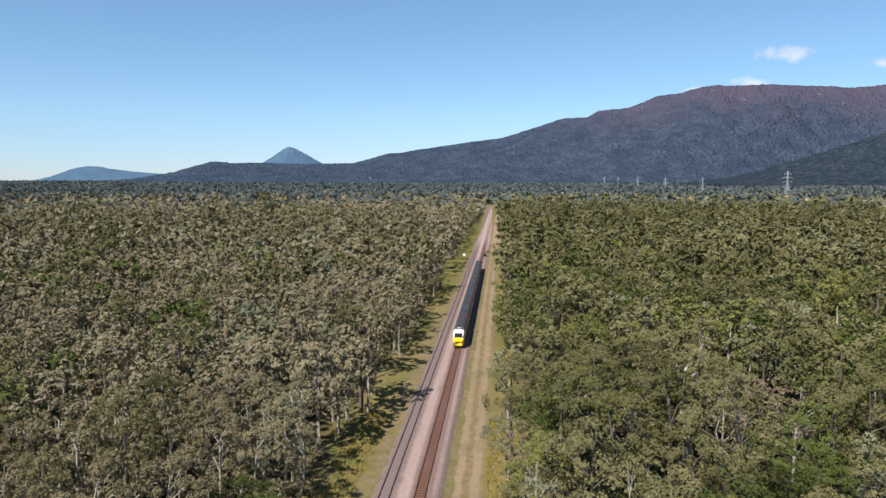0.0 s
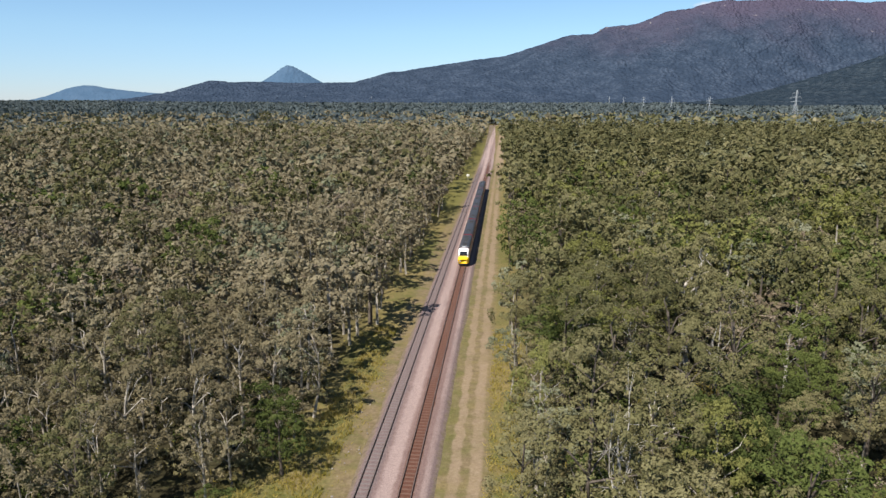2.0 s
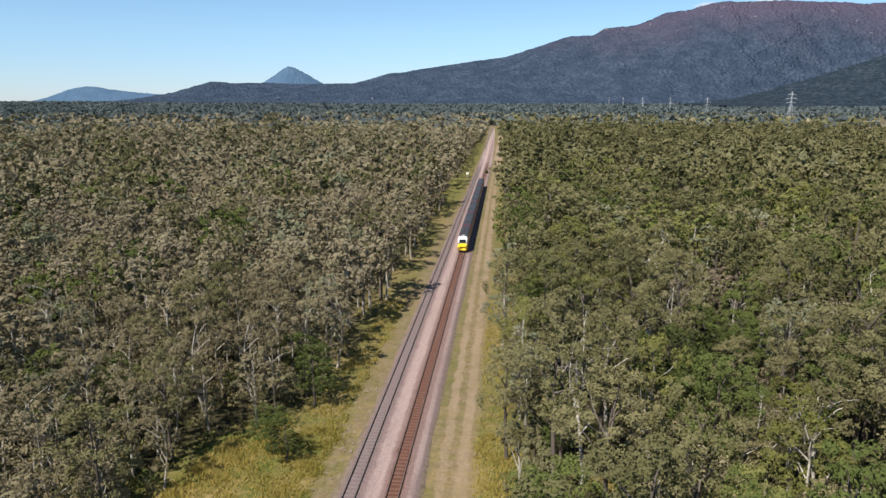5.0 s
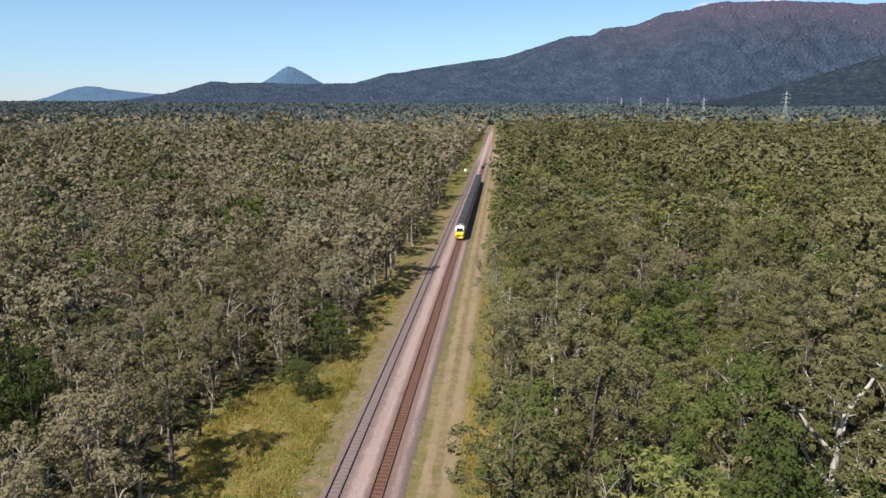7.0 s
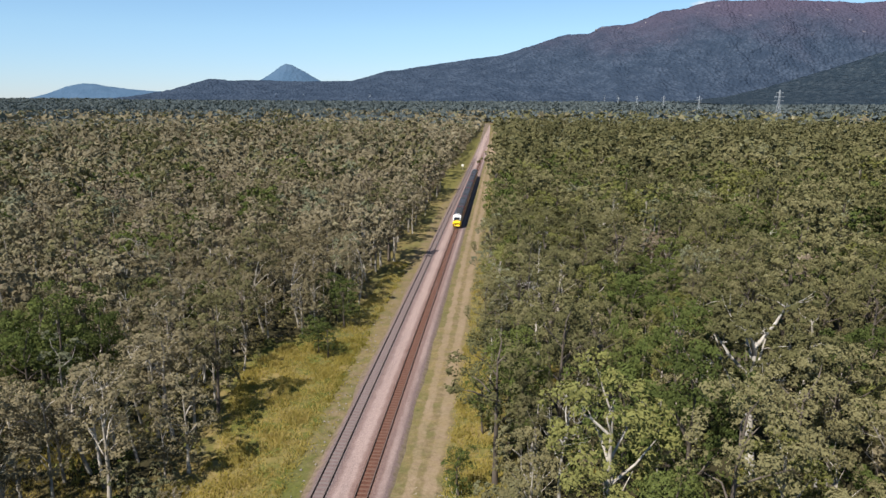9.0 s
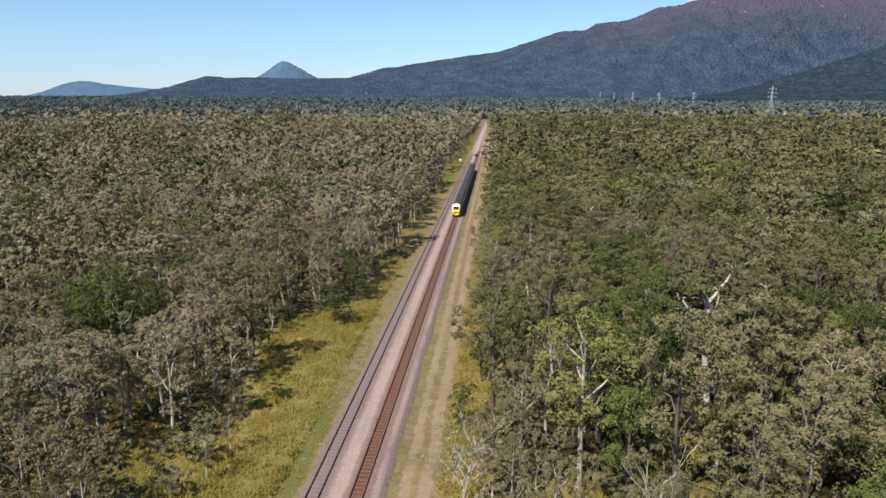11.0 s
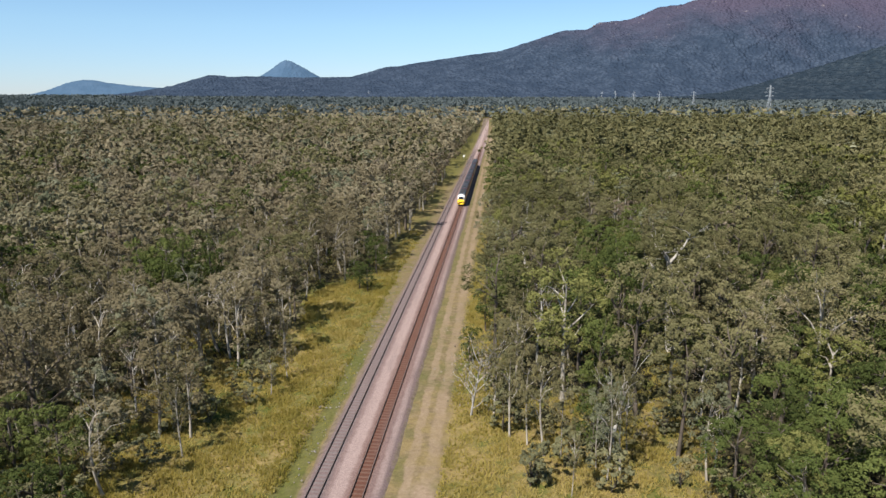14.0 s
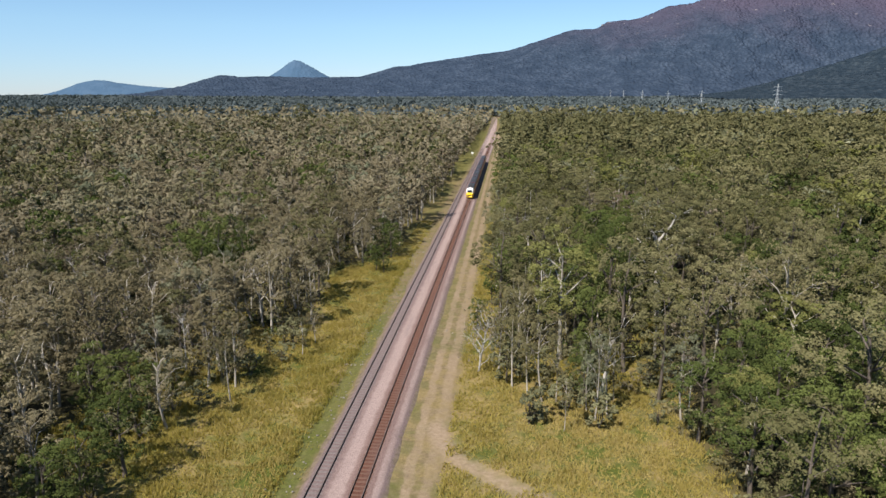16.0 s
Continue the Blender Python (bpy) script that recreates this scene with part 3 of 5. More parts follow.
def railway_track(cx, top, rail_mat, sleeper_mat, half, label):
    track = tagged(new("railway_track"), label, "railway track", "pair of railway tracks")
    track.location = (cx, 0, top)
    for side in (-1, 1):
        rail = mesh_part("rail", strip("rail", [(x * 1.25 + side * (GAUGE / 2 + 0.035), z + 0.012) for x, z in RAIL_SECTION], LINE_YS, rail_mat, False), track)
        mesh_part("railhead", strip("railhead", [(side * (GAUGE / 2 + 0.035) + x, z) for x, z in ((-0.03, 0.168), (-0.026, 0.173), (0.026, 0.173), (0.03, 0.168))], LINE_YS, RAIL_TOP, False), rail, "worn running surface")
    shared = sleeper_mesh("sleeper", sleeper_mat, half, 0.25, 0.012)
    near = np.arange(-60.0, 60.0, 0.70)
    for k, y in enumerate(near):
        s = mesh_part("sleeper", shared, track)
        s.location = (rng.normal(0, 0.02), y + rng.normal(0, 0.03), rng.normal(0, 0.006))
        s.rotation_euler = (0, 0, rng.normal(0, 0.012))
    ys = np.concatenate([np.arange(-95, -60, 0.70), np.arange(60.5, 330, 0.70)])
    simple = np.array([[-half, -0.12, -0.05], [half, -0.12, -0.05], [half, 0.12, -0.05], [-half, 0.12, -0.05], [-half, -0.12, 0.012], [half, -0.12, 0.012], [half, 0.12, 0.012], [-half, 0.12, 0.012]])
    faces = np.array([[4, 5, 6, 7], [0, 1, 5, 4], [1, 2, 6, 5], [2, 3, 7, 6], [3, 0, 4, 7]])
    v = simple[None] + np.stack([0 * ys, ys, 0 * ys], -1)[:, None]
    q = faces[None] + (np.arange(len(ys)) * 8)[:, None, None]
    rest = mesh_part("far_sleeper", quad_mesh("far_sleeper", v.reshape(-1, 3), q.reshape(-1, 4), [sleeper_mat]), track)
    tagged(rest, kind="stuff")
    return track


railway_track(RIGHT_X, 0.365, RAIL_RUST, SLEEPER_RUST, 0.78, "straight railway track with rust-red rails and steel sleepers")
railway_track(LEFT_X, 0.345, RAIL_DARK, SLEEPER_GREY, 0.80, "straight railway track with dark rails in grey ballast")


# ---- the train ----
TRAIN_Y, RAIL_TOP_Z = 140.0, 0.54


def loft(rings):
    """Quads between closed rings of equal size, with both ends filled by fans of quads."""
    rings = [np.asarray(r, float) for r in rings]
    n = len(rings[0])
    verts = np.concatenate(rings)
    quads = []
    for i in range(len(rings) - 1):
        for j in range(n):
            k = (j + 1) % n
            quads.append((i * n + j, i * n + k, (i + 1) * n + k, (i + 1) * n + j))
    for base in (0, (len(rings) - 1) * n):
        for j in range(n // 2 - 1):
            quads.append((base + j, base + j + 1, base + n - 2 - j, base + n - 1 - j))
    return verts, np.array(quads)


def car_ring(y, half, z0, z1, curve=0.55):
    """A carriage's cross section: upright sides, rounded shoulders and an arched roof."""
    pts = []
    arc = [(half, z0), (half * 1.02, z0 + (z1 - z0) * 0.45), (half * 0.98, z1 - curve)]
    for a in (20, 40, 60, 78):
        arc.append((half * 0.45 + half * 0.53 * math.cos(radians(a)), z1 - curve + curve * 0.94 * math.sin(radians(a))))
    arc.append((half * 0.12, z1))
    pts = arc + [(-x, z) for x, z in reversed(arc)]
    return [(x, y, z) for x, z in pts]


def bogie(parent, y):
    b = part("bogie", box(bmesh.new(), -1.05, 1.05, y - 1.45, y + 1.45, 0.30, 0.72, 0.06), UNDER_BLACK, parent)
    for dy in (-0.95, 0.95):
        for sx in (-1, 1):
            bm = bmesh.new()
            bmesh.ops.create_cone(bm, cap_ends=True, segments=20, radius1=0.43, radius2=0.43, depth=0.13, matrix=pose(sx * 0.665, y + dy, 0.43, 0, 90, 0))
            part("wheel", bm, RAIL_DARK, b)


def carriage(y0, length, first=False):
    """One vehicle of the train, its leading end at y0."""
    half, z0, z1 = 1.42, 0.78, 3.85
    name = "power_car" if first else "passenger_carriage"
    car = new(name)
    car.location, car.scale = (RIGHT_X, y0, RAIL_TOP_Z), (0.84, 1.0, 0.84)
    tagged(car, "leading power car with yellow nose and white cab roof" if first else "dark-roofed passenger carriage with maroon and silver sides",
           "locomotive" if first else "train carriage", "vehicles of the train")
    start = 3.4 if first else 0.45
    end = length - 0.45
    v, q = loft([car_ring(y, half, z0, z1) for y in (start, start + 0.15, end - 0.15, end)])
    mesh_part("body", quad_mesh("body", v, q, [PAINT_MAROON], smooth=False), car)
    bm = bmesh.new()
    for sx in (-1, 1):
        box(bm, sx * 1.452 - 0.006, sx * 1.452 + 0.006, start + 0.3, end - 0.3, 1.05, 1.55)
    part("side_stripe", bm, PAINT_SILVER, car, "silver stripe along the sides")
    # roof skin with edges, and its plant
    arc = [(half * 0.45 + half * 0.545 * math.cos(radians(a)), z1 - 0.55 + 0.55 * math.sin(radians(a))) for a in (8, 25, 45, 65, 82)]
    arc = [(x * 1.012, z + 0.016) for x, z in arc]
    sec = arc + [(-x, z) for x, z in reversed(arc)]
    n = len(sec)
    rv = np.array([[(x, y, z) for x, z in sec] for y in (start + 0.05, end - 0.05)]).reshape(-1, 3)
    rq = np.array([(j, j + 1, n + j + 1, n + j) for j in range(n - 1)])
    mesh_part("roof", quad_mesh("roof", rv, rq, [ROOF_DARK], smooth=True), car, "black roof")
    for k in range(2 if not first else 3):
        yy = start + (end - start) * (0.22 + 0.56 * k / (1 if not first else 2))
        part("roof_unit", box(bmesh.new(), -0.72, 0.72, yy - 1.3, yy + 1.3, z1 - 0.05, z1 + 0.17, 0.06), ROOF_DARK, car)
        part("roof_grille", box(bmesh.new(), -0.5, 0.5, yy - 0.9, yy + 0.9, z1 + 0.165, z1 + 0.20, 0.01), UNDER_BLACK, car)
    part("underframe", box(bmesh.new(), -1.25, 1.25, start + 0.2, end - 0.2, 0.45, z0 + 0.02, 0.05), UNDER_BLACK, car)
    bogie(car, start + 2.6 if not first else 4.2)
    bogie(car, end - 2.9)
    # side windows
    if not first:
        for sx in (-1, 1):
            for k in range(9):
                yy = start + 2.3 + k * (end - start - 4.6) / 8
                part("window", box(bmesh.new(), sx * 1.445 - 0.012, sx * 1.445 + 0.012, yy - 0.75, yy + 0.75, 1.95, 2.75, 0.004), WINDOW_DARK, car)
            part("door", box(bmesh.new(), sx * 1.445 - 0.015, sx * 1.445 + 0.015, start + 0.35, start + 1.15, 0.95, 2.95, 0.004), PAINT_SILVER, car)
        part("gangway", box(bmesh.new(), -0.75, 0.75, -0.42, 0.47, 0.95, 3.35, 0.08), UNDER_BLACK, car, "black rubber gangway bellows")
    else:
        # a raked nose below a white cab roof
        low = [car_ring(0.0, 1.02, 0.62, 1.62, 0.40), car_ring(0.35, 1.24, 0.50, 2.02, 0.5), car_ring(1.15, 1.38, 0.50, 2.25, 0.5), car_ring(3.5, 1.425, 0.60, 2.32, 0.4)]
        v, q = loft(low)
        mesh_part("nose", quad_mesh("nose", v, q, [PAINT_YELLOW], smooth=True), car, "yellow nose")
        cab = [car_ring(1.00, 1.22, 2.05, 2.42, 0.2), car_ring(1.75, 1.30, 2.1, 3.30, 0.5), car_ring(2.4, 1.36, 2.1, 3.78, 0.5), car_ring(4.9, 1.435, 2.2, 3.90, 0.5)]
        v, q = loft(cab)
        mesh_part("cab_roof", quad_mesh("cab_roof", v, q, [PAINT_WHITE], smooth=True), car, "white cab roof")
        v, q = loft([[(-0.98, 1.02, 2.44), (0.98, 1.02, 2.44), (0.90, 1.72, 3.26), (-0.90, 1.72, 3.26)], [(-0.98, 0.96, 2.47), (0.98, 0.96, 2.47), (0.90, 1.66, 3.29), (-0.90, 1.66, 3.29)]])
        mesh_part("windscreen", quad_mesh("windscreen", v, q, [WINDOW_DARK]), car, "black raked windscreen")
        for sx in (-1, 1):
            part("side_window", box(bmesh.new(), sx * 1.40 - 0.02, sx * 1.40 + 0.02, 2.7, 3.6, 2.45, 3.05, 0.01), WINDOW_DARK, car)
            bm = bmesh.new()
            bmesh.ops.create_cone(bm, cap_ends=True, segments=14, radius1=0.13, radius2=0.11, depth=0.08, matrix=pose(sx * 0.72, 0.03, 1.18, 90, 0, 0))
            part("headlight", bm, PAINT_WHITE, car, "round headlight")
        part("cowcatcher", box(bmesh.new(), -1.05, 1.05, 0.10, 0.45, 0.16, 0.62, 0.08), UNDER_BLACK, car)
    return car


carriage(TRAIN_Y, 18.5, True)
for k in range(5):
    carriage(TRAIN_Y + 18.5 + k * 22.6, 22.6)


# ---- transmission towers ----
def tower_mesh(high, wide):
    pieces = []
    waist = high * 0.62

    def spread(z):
        return wide / 2 * (1 - z / waist * 0.78) if z < waist else wide / 2 * 0.22 * (1 - 0.55 * (z - waist) / (high - waist))

    levels = [0, high * 0.16, high * 0.30, high * 0.42, high * 0.53, waist, high * 0.74, high * 0.86, high]
    corners = [(-1, -1), (1, -1), (1, 1), (-1, 1)]
    for cx, cy in corners:
        pieces.append(tube([(cx * spread(z), cy * spread(z), z) for z in levels], [0.16] * len(levels), 4))
    for a, b in zip(levels, levels[1:]):
        for k in range(4):
            (ax, ay), (bx, by) = corners[k], corners[(k + 1) % 4]
            pieces.append(tube([(ax * spread(a), ay * spread(a), a), (bx * spread(b), by * spread(b), b)], [0.09, 0.09], 3))
            pieces.append(tube([(bx * spread(a), by * spread(a), a), (ax * spread(b), ay * spread(b), b)], [0.09, 0.09], 3))
            pieces.append(tube([(ax * spread(b), ay * spread(b), b), (bx * spread(b), by * spread(b), b)], [0.12, 0.12], 3))
    return joined(pieces)


def arm_mesh(z, reach, root):
    pieces = []
    for s in (-1, 1):
        for dy in (-root, root):
            pieces.append(tube([(0, dy, z), (s * reach, 0, z + 0.4)], [0.14, 0.12], 4))
            pieces.append(tube([(0, dy, z + 1.6), (s * reach, 0, z + 0.4)], [0.14, 0.12], 4))
        pieces.append(tube([(s * reach, 0, z + 0.4), (s * reach, 0, z - 2.0)], [0.12, 0.12], 4))
    return joined(pieces)


tower = tagged(new("transmission_tower"), "tall grey galvanised lattice transmission tower rising above the forest", "pylon", "line of transmission towers")
mesh_part("lattice", quad_mesh("lattice", *tower_mesh(50.0, 9.0), [STEEL_GALV]), tower)
for z, reach in ((33.0, 7.5), (39.0, 8.5), (45.0, 6.5)):
    mesh_part("crossarm", quad_mesh("crossarm", *arm_mesh(z, reach, 0.8), [STEEL_GALV]), tower)
TOWERS = [(446, 1115), (432, 1520), (447, 1925), (451, 2330), (454, 2735), (459, 3140)] + [(150, 3420), (-140, 3420), (-640, 3420), (-1010, 3560), (-1160, 3560)]
tower.matrix_basis = pose(TOWERS[0][0], TOWERS[0][1], float(land(*TOWERS[0])), 0, 0, 12)
for tx, ty in TOWERS[1:]:
    copy_thing(tower, pose(tx, ty, float(land(tx, ty)), 0, 0, 12) @ Matrix.Scale(0.85, 4))


# ---- hills ----
def ridge(name, crest, crest_y, foot_y, mat, label, seed, across=420, deep=90, rough=0.13, steep=1.2, behind=0.35):
    """A range of hills whose crest follows (x, height) points, falling to a foot before and behind."""
    crest = np.array(crest, float)
    xs = np.linspace(crest[0, 0], crest[-1, 0], across)
    v = np.linspace(0, 1 + behind, deep)
    top = np.interp(xs, crest[:, 0], crest[:, 1])
    gx, gv = np.meshgrid(xs, v, indexing="ij")
    gy = foot_y + (crest_y - foot_y) * gv
    rise = np.where(gv <= 1, np.clip(gv, 0, 1) ** steep, np.clip(1 - (gv - 1) / behind, 0, 1))
    wide = (crest_y - foot_y)
    nz, bumps = np.zeros_like(gx), rng.normal(0, 0.5, gx.shape)
    for i in range(gx.shape[0]):
        for j in range(gx.shape[1]):
            p = Vector((gx[i, j] / wide * 1.7 + seed + 0.5 * gv[i, j], gy[i, j] / wide * 1.4, seed * 0.7))
            nz[i, j] = noise.ridged_multi_fractal(p, 0.9, 2.1, 5, 1.0, 2.0) - 1.0 + 0.25 * noise.noise(p * 14)
    shape = np.sin(np.pi * np.clip(gv, 0, 1)) ** 0.8
    z = top[:, None] * (rise + rough * nz * shape) + top[:, None] * 0.010 * nz * (gv > 0.9)
    z = z + np.clip(top[:, None] / 80, 0, 1) * bumps * 2.2 * (gv > 0.05)
    verts = np.stack([gx, gy, z - 4.0 * (gv < 0.02) + 22.0 * np.clip(1 - gv, 0, 1)], -1).reshape(-1, 3)
    n = len(v)
    i, j = np.meshgrid(np.arange(len(xs) - 1), np.arange(n - 1), indexing="ij")
    a = i * n + j
    quads = np.stack([a, a + n, a + n + 1, a + 1], -1).reshape(-1, 4)
    return tagged(new(name, quad_mesh(name, verts, quads, [mat], smooth=True)), label, "mountain", kind="structure")


RANGE_CREST = [(-2300, 30), (-2060, 62), (-1961, 95), (-1870, 120), (-1778, 154), (-1700, 150), (-1652, 143), (-1509, 146), (-1400, 143), (-1280, 139), (-1085, 138), (-893, 141),
               (-780, 170), (-684, 199), (-600, 203), (-461, 225), (-189, 264), (12, 290), (100, 315), (178, 342), (327, 390), (376, 402), (507, 406), (571, 444), (733, 462),
               (829, 494), (893, 525), (950, 534), (1036, 540), (1100, 560), (1162, 577), (1241, 588), (1367, 581), (1586, 582), (1773, 573), (1989, 562), (2165, 582), (2500, 600), (3600, 560)]
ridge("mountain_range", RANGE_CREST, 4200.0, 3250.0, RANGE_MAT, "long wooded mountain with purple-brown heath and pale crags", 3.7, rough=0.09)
# the farthest hills carry the most painted haze in their blue material
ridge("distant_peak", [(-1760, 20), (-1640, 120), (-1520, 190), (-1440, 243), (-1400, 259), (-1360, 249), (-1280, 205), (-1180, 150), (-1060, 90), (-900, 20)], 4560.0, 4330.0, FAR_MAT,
      "distant pointed hill, coloured blue-green for haze", 9.1, 120, 40, 0.05, 0.9, 0.3)
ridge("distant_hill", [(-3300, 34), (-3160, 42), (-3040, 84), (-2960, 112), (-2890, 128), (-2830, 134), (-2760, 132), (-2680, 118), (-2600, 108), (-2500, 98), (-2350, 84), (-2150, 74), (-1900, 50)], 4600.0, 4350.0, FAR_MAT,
      "low distant hill, coloured blue for haze", 5.3, 140, 40, 0.05, 0.9, 0.3)
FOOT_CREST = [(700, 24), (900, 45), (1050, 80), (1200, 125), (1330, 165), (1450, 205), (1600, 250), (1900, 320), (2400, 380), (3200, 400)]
ridge("foothill", FOOT_CREST, 2900.0, 2250.0, FOOTHILL_MAT, "dark wooded foothill below the mountain, coloured bluish for haze", 1.9, 260, 70, 0.14, 1.1)


def rock_outcrop(x, y, z, wide, high, seed):
    """A pale crag of broken rock on the mountain's shoulder."""
    r = np.random.default_rng(seed)
    bm = bmesh.new()
    bmesh.ops.create_icosphere(bm, subdivisions=3, radius=1.0)
    for v in bm.verts:
        p = v.co.copy()
        k = 1 + 0.35 * noise.noise(p * 1.7 + Vector((seed, 0, 0))) + 0.18 * noise.noise(p * 4.5 + Vector((0, seed, 0)))
        v.co = Vector((p.x * wide * k, p.y * 9.0 * k, p.z * high * k))
    mesh = bpy.data.meshes.new("rock_outcrop")
    bm.to_mesh(mesh)
    bm.free()
    mesh.materials.append(CRAG)
    ob = tagged(new("rock_outcrop", mesh), "pale bare rock outcrop high on the wooded mountain", "rock", "crags of the mountain")
    ob.location = (x, y, z)


CRAG = rusty("crag_rock", (0.13, 0.12, 0.12), (0.26, 0.24, 0.24), 0.95, 0.0)
for k, (x, y, z, wide, high) in enumerate(((540, 4190, 424, 6, 6), (578, 4190, 436, 9, 6), (640, 4190, 438, 12, 5), (663, 4172, 428, 5, 5), (813, 4172, 455, 6, 8), (828, 4160, 450, 5, 6))):
    rock_outcrop(x, y, z, wide, high, 3 + 2 * k)


# ---- trees ----
SPECIES = {
    # name: leaf, bark, height, crown base, radius, masses, tufts on each, sprays, spray size, trunk radius
    "gum_tree": (LEAF_GUM, BARK_PALE, 12.5, 3.2, 3.4, 13, 8, 2500, 0.145, 0.17),
    "paperbark_tree": (LEAF_PAPER, BARK_PALE, 11.8, 3.0, 3.3, 13, 8, 2500, 0.145, 0.16),
    "ironbark_tree": (LEAF_OLIVE, BARK_DARK, 16.0, 5.2, 4.4, 15, 9, 5000, 0.150, 0.24),
    "broadleaf_tree": (LEAF_BROAD, BARK_DARK, 12.5, 2.0, 4.0, 18, 9, 5000, 0.150, 0.22),
    "wattle_tree": (LEAF_WATTLE, BARK_PALE, 15.0, 4.8, 4.2, 16, 9, 5000, 0.150, 0.22),
    "blue_gum_tree": (LEAF_BLUE, BARK_PALE, 12.5, 3.0, 3.2, 12, 8, 2500, 0.145, 0.15),
    "bare_tree": (LEAF_TWIG, BARK_DEAD, 11.5, 4.0, 2.8, 12, 7, 800, 0.125, 0.15),
    "shrub": (LEAF_GREYGREEN, BARK_DARK, 3.3, 0.3, 1.5, 7, 6, 800, 0.14, 0.06),
}
LABELS = {
    "gum_tree": "slender gum tree with olive grey-green crown and pale trunk",
    "paperbark_tree": "paperbark tree with brownish olive crown and pale trunk",
    "ironbark_tree": "tall ironbark with dark trunk and spreading olive crown",
    "broadleaf_tree": "dense dark green broadleaf tree at the forest edge",
    "wattle_tree": "bright yellow-green leafy tree with rounded crown",
    "blue_gum_tree": "pale blue-grey gum tree with feathery crown",
    "bare_tree": "thin grey-brown tree with sparse twigs",
    "shrub": "low bushy grey-green shrub at the forest edge",
}
KINDS = list(SPECIES)
LEAF_MATS = [LEAF_GUM, LEAF_PAPER, LEAF_OLIVE, LEAF_BROAD, LEAF_WATTLE, LEAF_BLUE, LEAF_TWIG, LEAF_GREYGREEN]
VARIANTS = 4


def tree_prototypes():
    protos = {}
    for n, kind in enumerate(KINDS):
        leaf, wood, high, base, radius, masses, tufts, leaves, size, thick = SPECIES[kind]
        for v in range(VARIANTS):
            r = np.random.default_rng(100 * n + v)
            p = crown_masses(r, high, base * r.uniform(0.85, 1.15), radius, masses + int(r.integers(-1, 2)), r.normal(0, 0.5))
            crown = quad_mesh("crown", *crown_leaves(r, p, tufts, leaves, size), [leaf])
            trunk = quad_mesh("trunk", *trunk_and_limbs(r, high, base, p, thick, 6, 12 if kind == "bare_tree" else 9), [wood], smooth=True)
            protos[kind, v] = (trunk, crown)
    return protos


PROTOS = tree_prototypes()


def plant(kind, variant, x, y, scale, turn, wide=1.0, label=""):
    tree = tagged(new(kind), label or LABELS[kind], "shrub" if kind == "shrub" else "tree", kind.replace("_", " ") + "s of the forest")
    tree.location = (x, y, float(land(x, y)) - 0.05)
    tree.rotation_euler, tree.scale = (0, 0, turn), (scale * wide, scale * wide, scale)
    trunk, crown = PROTOS[kind, variant]
    mesh_part("trunk", trunk, tree)
    mesh_part("crown", crown, tree)
    return tree


# groves that stand out by colour: x, y, reach, kind, share
GROVES = [
    (-60, 28, 9, "broadleaf_tree", 0.4), (-28, -28, 5, "broadleaf_tree", 0.9), (-22, -39, 5, "broadleaf_tree", 0.8), (-30, 47, 4, "broadleaf_tree", 0.5),
    (46, 24, 9, "broadleaf_tree", 0.7), (39, 51, 8, "broadleaf_tree", 0.5), (34, 63, 7, "broadleaf_tree", 0.5), (36, 99, 7, "wattle_tree", 0.5),
    (52, -6, 9, "broadleaf_tree", 0.6), (44, -22, 9, "broadleaf_tree", 0.7), (33, -38, 8, "broadleaf_tree", 0.5), (46, -32, 10, "broadleaf_tree", 0.6), (44, 80, 8, "bare_tree", 0.5), (34, 46, 7, "bare_tree", 0.4),
    (20, -12, 9, "gum_tree", 0.8), (14, 46, 6, "ironbark_tree", 0.7), (60, 60, 14, "bare_tree", 0.35),
]
# open places among the trees: x, y, reach
GAPS = [(36.0, 15.0, 2.6), (34.8, 11.5, 3.4), (33.4, 7.6, 3.2), (31.8, 3.8, 2.2), (16.6, 35.0, 2.6), (17.4, 41.0, 1.6), (31.2, 80.0, 2.6), (31.8, 84.0, 2.2), (-32.5, -22.0, 2.2), (43.0, -9.0, 3.0), (-34.0, 14.5, 3.2), (-30.5, 12.0, 2.4), (27.0, -14.0, 2.5)]
